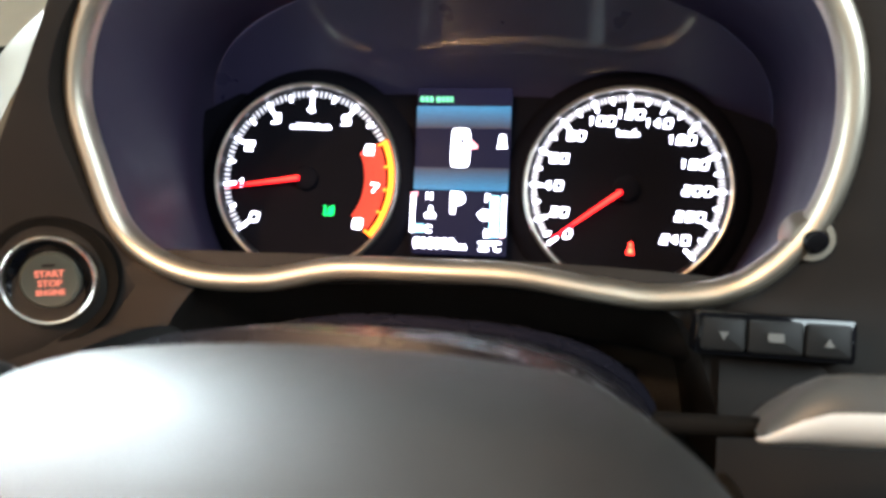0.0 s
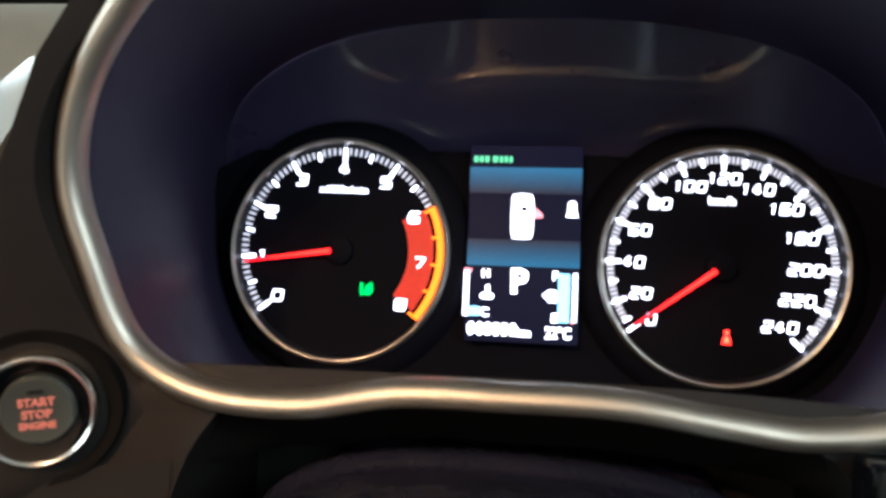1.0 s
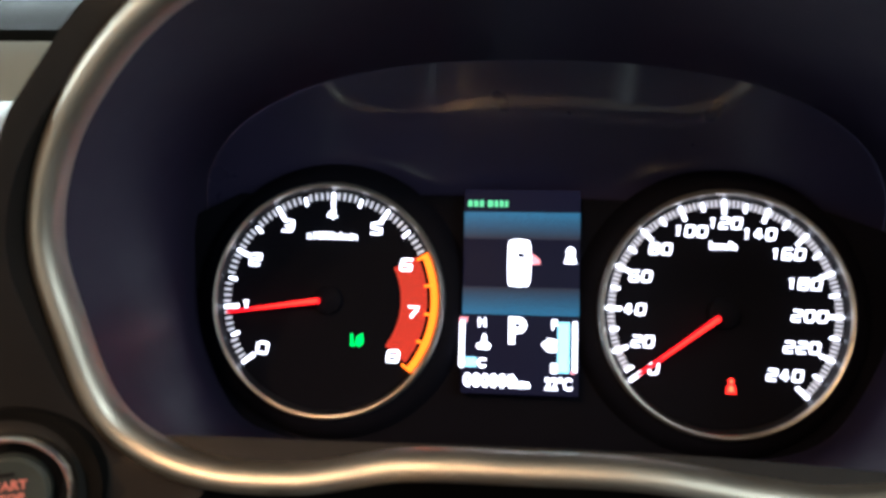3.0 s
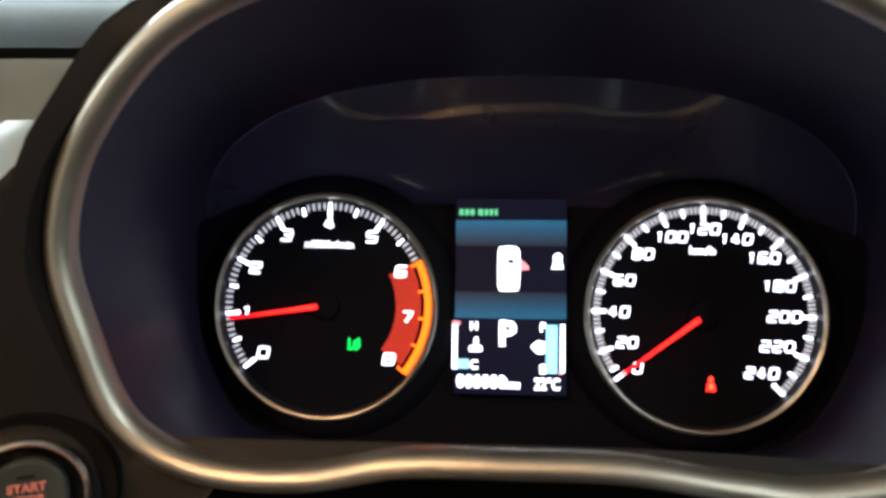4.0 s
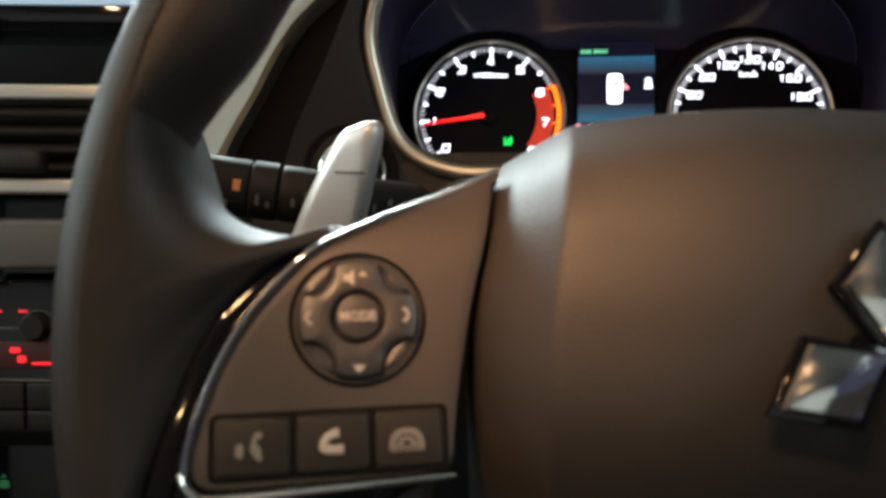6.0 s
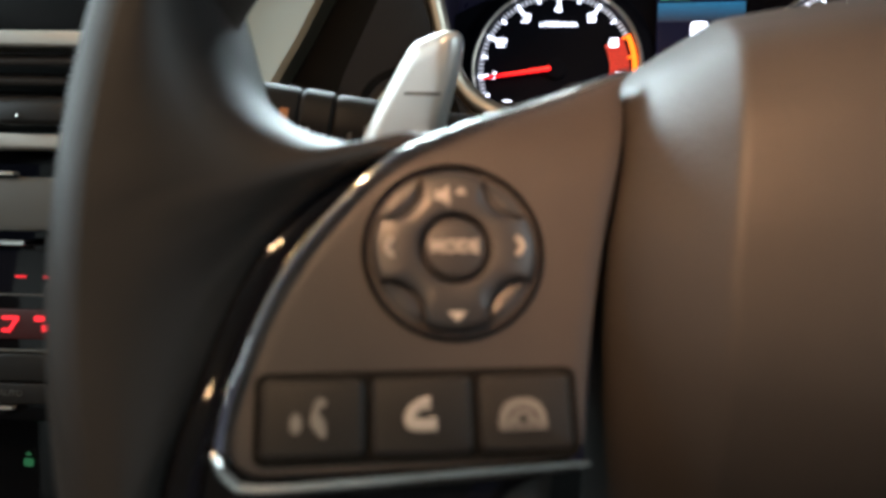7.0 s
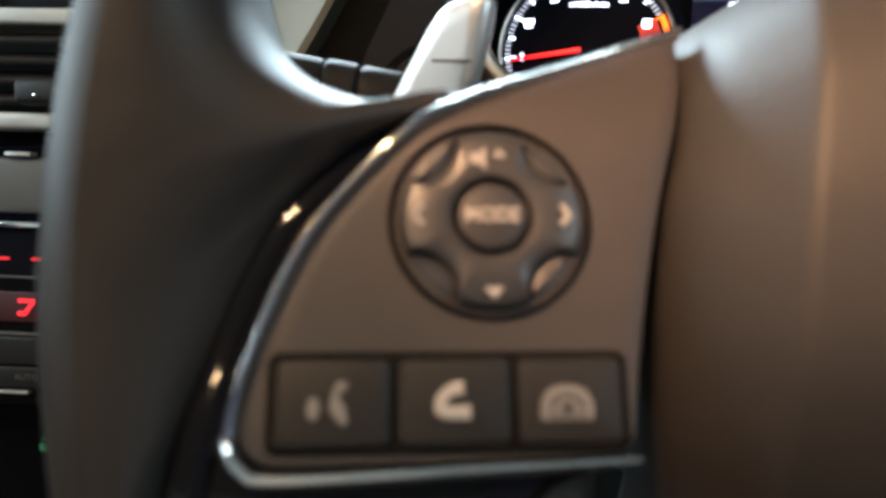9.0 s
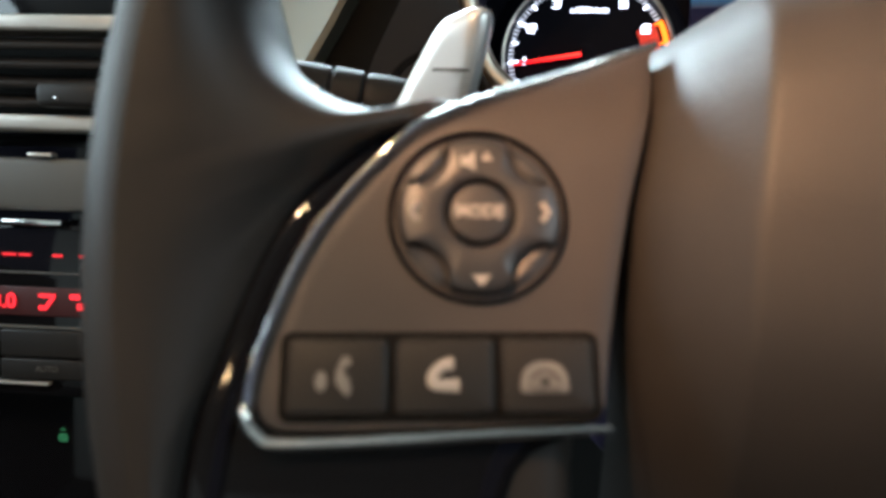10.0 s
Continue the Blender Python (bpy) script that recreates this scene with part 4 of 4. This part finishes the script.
def stalk(name, label, tip, root, mat, r, cuts, band=""):
    """A stalk from its tip to the column; cuts are the shares of its length where barrel, ring and sleeve end."""
    a, b = Vector(tip), Vector(root)
    along = (b - a)
    m = Matrix.Translation(a) @ along.to_track_quat("Y", "Z").to_matrix().to_4x4()
    n = along.length
    s = thing(name, m, label, "control stalk")
    c0, c1, c2 = (n * c for c in cuts)
    part("barrel", lathe([(0.0001, -0.004), (r * 0.6, -0.0035), (r * 0.92, -0.001), (r, 0.004), (r, c0 - 0.0014), (r * 0.96, c0 - 0.0005), (r * 0.86, c0)], 36), mat, s)
    part("turn_ring", lathe([(r * 0.86, c0), (r * 0.95, c0 + 0.0004), (r * 1.02, c0 + 0.0014), (r * 1.02, c1 - 0.0014), (r * 0.95, c1 - 0.0004), (r * 0.86, c1)], 36), mat, s)
    def wedge(bm):      # the banded stalk's inner end runs down to a low tip
        for v in bm.verts:
            k = max(0.0, v.co.y - c2 + 0.019) / 0.019
            v.co.z = -r * 0.8 + (v.co.z + r * 0.8) * (1 - 0.82 * k ** 1.6) if v.co.z > -r * 0.8 else v.co.z
        return bm

    end = ((r, c2 - 0.004), (r * 0.93, c2 - 0.0015), (r * 0.7, c2)) if band else ((r * 0.99, c2 - 0.009), (r * 0.9, c2 - 0.0045), (r * 0.7, c2 - 0.0015), (r * 0.4, c2))
    length = [(r, c1 + 0.0016 + (c2 - c1 - 0.0056) * k / 12) for k in range(12)]
    sleeve = lathe([(r * 0.86, c1), (r * 0.95, c1 + 0.0004), *length, *end], 36)
    part("sleeve", wedge(sleeve) if band else sleeve, mat, s)
    part("arm", lathe([(r * 0.3, c2 - 0.004), (r * 0.3, n), (0.0001, n)], 28) if not band else shifted(lathe([(r * 0.3, c2 - 0.004), (r * 0.36, n), (0.0001, n)], 28), pose(0, 0, -r * 0.62)), "web", s)
    for y, w, turn in ((c0 - 0.021, 0.009, 10), (c0 - 0.018, 0.005, 25), (c0 - 0.008, 0.004, -25), (c0 + 0.004, 0.007, -12), (c0 + 0.008, 0.004, -20), (c1 + 0.006, 0.005, -8), (c1 + 0.011, 0.007, 5), (c1 + 0.029, 0.009, 12), (c1 + 0.033, 0.006, 25), (c1 + 0.038, 0.008, 0), (c1 + 0.044, 0.005, 18)):
        part("legend_bar", shifted(box(r * 0.99, r * 1.03, y - 0.0007, y + 0.0007, -w * 0.3, w * 0.3, 0), pose(0, 0, 0, 0, -turn, 0)), "faint", s)
    part("amber_mark", shifted(box(r * 0.99, r * 1.02, c0 - 0.0056, c0 - 0.0028, -0.0022, 0.0022, 0), pose(0, 0, 0, 0, -12, 0)), "amber", s)
    if band:        # bright strip paints window light along the side that faces the driver
        rows = [[Vector((rr * math.cos(radians(g)), y, rr * math.sin(radians(g)))) for g in range(160, 246, 5)] for rr, y in [(r * 0.9, c1 + 0.001), *[(q * 1.02, y) for q, y in length], *[(q * 1.02, y) for q, y in end]]]
        part("band", wedge(grid(rows)), band, s, "bright strip painted where window light falls")
    return s


stalk("wiper_stalk", "dark grey wiper stalk with pale and amber markings", (-0.2112, 0.1963, 0.9099), (-0.06, 0.235, 0.8865), "stalk", 0.0115, (0.3244, 0.3989, 0.8))
stalk("lamp_stalk", "satin grey lamp stalk with window light painted along its side", (0.27, 0.232, 0.917), (0.085, 0.252, 0.8965), "grip", 0.0091, (0.3, 0.42, 0.862), "stalklit")


def paddle(side):
    """Leaf-shaped shift paddle; its root runs behind the wheel to the column."""
    m = pose(0.0245, 0.18, 0.9)
    p = thing("shift_paddle", m, "satin silver shift paddle behind the steering wheel", "shift paddle", "shift paddles")
    pts = [(-0.1245, 0.0285), (-0.1285, 0.0305), (-0.1335, 0.029), (-0.139, 0.0255), (-0.1465, 0.012), (-0.153, -0.004), (-0.158, -0.02), (-0.16, -0.042), (-0.152, -0.06), (-0.13, -0.062), (-0.1295, -0.03), (-0.1285, -0.005), (-0.1255, 0.018)]
    pts = [(a - 0.0032 - 0.0022 * min(1.0, max(0.0, (-0.129 - a) / 0.015)), b) for a, b in pts]
    pts = [(a - 0.13 * max(0.0, 0.015 - b), b) for a, b in pts]
    pts = [(q.x * -side, q.y) for q in spline([(a, b, 0) for a, b in pts], 5, True)]
    curve = lambda q: Vector((q.x, q.y + 0.35 * max(0, abs(q.x) - 0.133) + 2.2 * q.z * q.z, q.z))
    part("blade", slab(pts, 0.008, 0.0042, curve, 5), "paddle", p)
    mark = join(flat(rounded(0.011, 0.0009, 0.0003, 2, side * 0.138, 0.0125), -0.0003))
    part("minus_mark", shifted(mark, pose(0, 0.0006, 0)), "legend", p)
    part("root", box(min(side * 0.135, side * 0.07), max(side * 0.135, side * 0.07), 0.004, 0.03, -0.062, -0.03, 0.004), "key", p)
    return p


paddle(-1)
paddle(1)

# ---- start button ----
START = pose(-0.1488, 0.3165, 0.8992, -8, 0, 24)
button = thing("start_button", START, "grey engine start button with chrome ring", "start button")
part("dish", lathe([(0.0275, 0.004), (0.026, -0.0005), (0.0235, 0.0), (0.0195, 0.0045), (0.0003, 0.006)], 56), "web", button, "dark dished surround")
part("ring", lathe([(0.0192, 0.005), (0.0192, -0.001), (0.0186, -0.003), (0.0177, -0.0038), (0.0168, -0.003), (0.0163, 0.0), (0.0162, 0.005)], 64), "startring", button, "polished chrome ring")
part("groove", lathe([(0.0163, 0.0005), (0.0142, 0.0018), (0.012, 0.0026), (0.0118, 0.004)], 56), "gloss", button, "dark groove between ring and cap")
cap = part("cap", lathe([(0.0001, -0.0002), (0.0075, -0.0004), (0.0106, -0.001), (0.0116, 0.0), (0.0119, 0.005)], 48), "startcap", button, "grey-green button cap")
for text, z in (("START", 0.0026), ("STOP", -0.0014), ("ENGINE", -0.0051)):
    part("legend", shifted(letters(text, 0.0038 if text != "ENGINE" else 0.0031, bold=0.0001), pose(0, -0.0009, z)), "startred", cap)
part("indicator", flat(rounded(0.005, 0.0012, 0.0005, 3, 0, 0.0062), -0.0011), "key", cap)

# ---- switch bank beside the column ----
bank = thing("display_switch_bank", pose(0.134, 0.3195, 0.8955, -14), "black bank of three display keys", "switch bank")
part("frame", slab(rounded(0.054, 0.0155, 0.002), 0.012, 0.0008), "gloss", bank)
for k, w in ((-1, 0.0150), (0, 0.0185), (1, 0.0150)):
    part("key", shifted(slab(rounded(w, 0.0118, 0.0014, 4, k * 0.0175, 0), 0.004, 0.0009), pose(0, -0.0016, 0)), "key", bank)
part("down_legend", flat([(-0.0192, 0.001), (-0.0158, 0.001), (-0.0175, -0.002)], -0.0022), "legend", bank)
part("up_legend", flat([(0.0158, -0.002), (0.0192, -0.002), (0.0175, 0.001)], -0.0022), "legend", bank)
part("page_legend", flat(rounded(0.0055, 0.0032, 0.0008, 3), -0.0022), "legend", bank)

# ---- centre stack ----
STACK = pose(-0.3923, 0.3686, 0.8374, -8, 0, 8) @ Matrix.Scale(1.22, 4)
stack = thing("centre_stack", STACK, "black centre stack panel with metal accents", "centre stack")
part("panel", box(-0.13, 0.07, 0.03, 0.07, -0.36, 0.14, 0.006), "gloss", stack)
vent = thing("air_vent", STACK, "black air vent with silver bars and slats", "air vent")
for z in (0.086, 0.035):
    part("vent_bar", box(-0.125, 0.068, -0.006, 0.014, z - 0.0042, z + 0.0042, 0.002), "silver", vent, "satin silver bar")
for k in range(4):
    part("slat", shifted(box(-0.12, 0.062, -0.006, 0.012, -0.0016, 0.0016, 0.0008), pose(0, 0.0, 0.0463 + 0.0098 * k, 20)), "dash", vent)
part("vent_back", box(-0.122, 0.064, 0.024, 0.0295, 0.036, 0.088, 0), "carpet", vent)
tab = part("vent_tab", box(-0.018, 0.018, -0.014, -0.002, 0.0425, 0.0545, 0.003), "key", vent)
part("tab_stud", shifted(lathe([(0.0001, -0.0015), (0.001, -0.001), (0.0013, 0.001)], 12), pose(-0.006, -0.014, 0.0465)), "chrome", tab)
radio = thing("audio_unit", STACK, "grey audio unit front below the vents", "audio unit")
part("front", box(-0.125, 0.07, -0.001, 0.016, -0.011, 0.017, 0.003), "audio", radio)
part("slot_mark", box(-0.0295, -0.016, -0.004, 0.002, 0.0175, 0.0195, 0.0006), "silver", radio)
part("lower_bar", box(-0.0436, -0.0104, -0.005, 0.004, -0.0185, -0.0155, 0.001), "chrome", radio)
climate = thing("climate_unit", STACK, "climate control unit with red digital display", "climate control")
part("front", box(-0.125, 0.072, 0.0, 0.016, -0.112, -0.018, 0.003), "gloss", climate)
screen = part("digits_window", box(-0.115, 0.064, -0.0015, 0.004, -0.0672, -0.0518, 0.0006), "clockback", climate, "dark red display window")
part("digits", shifted(letters("23.0", 0.0112, bold=0.0003), pose(-0.0475, -0.0022, -0.0596)), "clock", screen)
flow = join(flat([(0.008, -0.064), (0.017, -0.064), (0.017, -0.0665), (0.008, -0.0665)], -0.0022), flat([(0.0145, -0.0665), (0.017, -0.0665), (0.012, -0.0755), (0.0095, -0.0755)], -0.0022), flat(rounded(0.003, 0.003, 0.001, 2, 0.009, -0.074), -0.0022))
part("airflow_mark", shifted(flow, pose(-0.033, 0, -0.007) @ Matrix.Diagonal((1, 1, 0.75, 1))), "clock", screen)
fan_sign = join(flat(rounded(0.006, 0.004, 0.001, 2, 0.028, -0.0655), -0.0022), flat(rounded(0.005, 0.005, 0.001, 2, 0.0315, -0.0722), -0.0022), flat(rounded(0.014, 0.0018, 0.0006, 2, 0.044, -0.0755), -0.0022))
part("fan_mark", shifted(fan_sign, pose(-0.033, 0, -0.007) @ Matrix.Diagonal((1, 1, 0.75, 1))), "clock", screen)
for x, w in ((-0.0425, 0.008), (-0.0337, 0.007), (-0.0155, 0.006), (-0.001, 0.005)):
    part("red_legend", flat(rounded(w, 0.0014, 0.0005, 2, x, -0.0345), -0.0006), "reddim", climate)
part("divider", box(-0.12, 0.05, -0.001, 0.002, -0.0446, -0.0436, 0.0004), "audio", climate)
part("divider", box(-0.12, 0.05, -0.001, 0.002, -0.0742, -0.0728, 0.0004), "audio", climate)
for z0, z1 in ((-0.0895, -0.0748), (-0.1015, -0.0905)):
    for x0, x1 in ((-0.12, -0.0485), (-0.047, -0.0005), (0.001, 0.07)):
        part("climate_key", box(x0, x1, -0.003, 0.004, z0, z1, 0.001), "key", climate)
part("auto_legend", shifted(letters("AUTO", 0.0046), pose(-0.0205, -0.0034, -0.0956)), "faint", climate)
part("edge_light", box(-0.1, -0.02, -0.003, 0.002, -0.1046, -0.1032, 0.0005), "silver", climate)
part("green_legend", flat(rounded(0.006, 0.005, 0.0015, 3, -0.032, -0.1447), 0.0285), "dimgreen", stack)
part("green_legend", flat([(-0.0345, -0.1405), (-0.0318, -0.1385), (-0.0302, -0.1405)], 0.0285), "dimgreen", stack)
knob = part("selector", shifted(lathe([(0.0001, -0.008), (0.0062, -0.008), (0.0075, -0.006), (0.0078, 0.004)], 28), pose(0.0075, 0.0, -0.0425)), "key", climate)
part("selector_ring", shifted(lathe([(0.0078, -0.001), (0.0086, -0.002), (0.0092, -0.001), (0.0094, 0.003)], 32), pose(0.0075, 0.0, -0.0425)), "chrome", knob, "bright chrome ring")
nav = thing("navigation_screen", pose(-0.447, 0.4, 1.028, -8, 0, 8) @ Matrix.Scale(1.25, 4), "lit navigation screen in a glossy black frame", "screen")
part("frame", slab(rounded(0.23, 0.064, 0.006), 0.02, 0.003), "gloss", nav)
glass = part("display", slab(rounded(0.2, 0.045, 0.002), 0.003, 0.0004), "screen", nav, "pale blue lit display", pose(0, -0.0015, 0))
part("tile", flat(rounded(0.198, 0.024, 0.001, 3, 0, 0.0085), -0.0006), "screenteal", glass, "teal display tile")
strip = part("strip", flat(rounded(0.198, 0.0105, 0.001, 3, 0, -0.0096), -0.0006), "gloss", glass, "dark display strip")
for x in (0.02, 0.047, 0.075):
    part("text_bar", flat(rounded(0.02, 0.0028, 0.0006, 2, x, -0.0096), -0.001), "screen", strip)

# ---- cabin ----
cabin = thing("cabin_shell", pose(0, 0, 0), "grey cloth car cabin with dark floor", "car cabin", kind="structure")
part("headliner", box(-1.15, 0.5, -1.4, 0.55, 1.45, 1.5, 0.01), "cloth", cabin)
part("floor", box(-1.2, 0.55, -1.5, 1.1, 0.0, 0.05, 0), "carpet", cabin)
part("rear_wall", box(-1.2, 0.55, -1.5, -1.4, 0.0, 1.5, 0), "cloth", cabin)
part("driver_door", box(0.45, 0.55, -1.5, 1.1, 0.0, 0.95, 0), "dash", cabin)
part("passenger_door", box(-1.25, -1.15, -1.5, 1.1, 0.0, 0.95, 0), "dash", cabin)
part("firewall", box(-1.2, 0.55, 0.8, 0.85, 0.0, 1.02, 0), "carpet", cabin)
lamp = thing("map_light", pose(-0.26, -0.28, 1.45), "warm lit twin map light in the headliner", "map light")
part("housing", box(-0.13, 0.13, -0.05, 0.05, -0.002, 0.01, 0.002), "key", lamp)

for x in (-0.06, 0.06):
    part("lens", shifted(lathe([(0.0001, -0.006), (0.017, -0.005), (0.023, -0.002), (0.024, 0.001)], 24), pose(x, 0, 0, 90)), "lens", lamp, "glowing warm lens")
dome = thing("dome_light", pose(-0.26, -0.86, 1.45), "warm lit dome light in the headliner", "dome light")
part("housing", box(-0.08, 0.08, -0.06, 0.06, -0.002, 0.01, 0.002), "key", dome)
part("lens", shifted(lathe([(0.0001, -0.006), (0.017, -0.005), (0.023, -0.002), (0.024, 0.001)], 24), pose(0, 0, 0, 90)), "lens", dome, "glowing warm lens")
console = thing("console_light", pose(-0.33, 0.0, 1.45), "small warm lit console light in the headliner", "console light")
part("housing", box(-0.05, 0.05, -0.04, 0.04, -0.002, 0.01, 0.002), "key", console)
part("lens", shifted(lathe([(0.0001, -0.006), (0.012, -0.005), (0.017, -0.002), (0.018, 0.001)], 24), pose(0, 0, 0, 90)), "lens", console, "glowing warm lens")
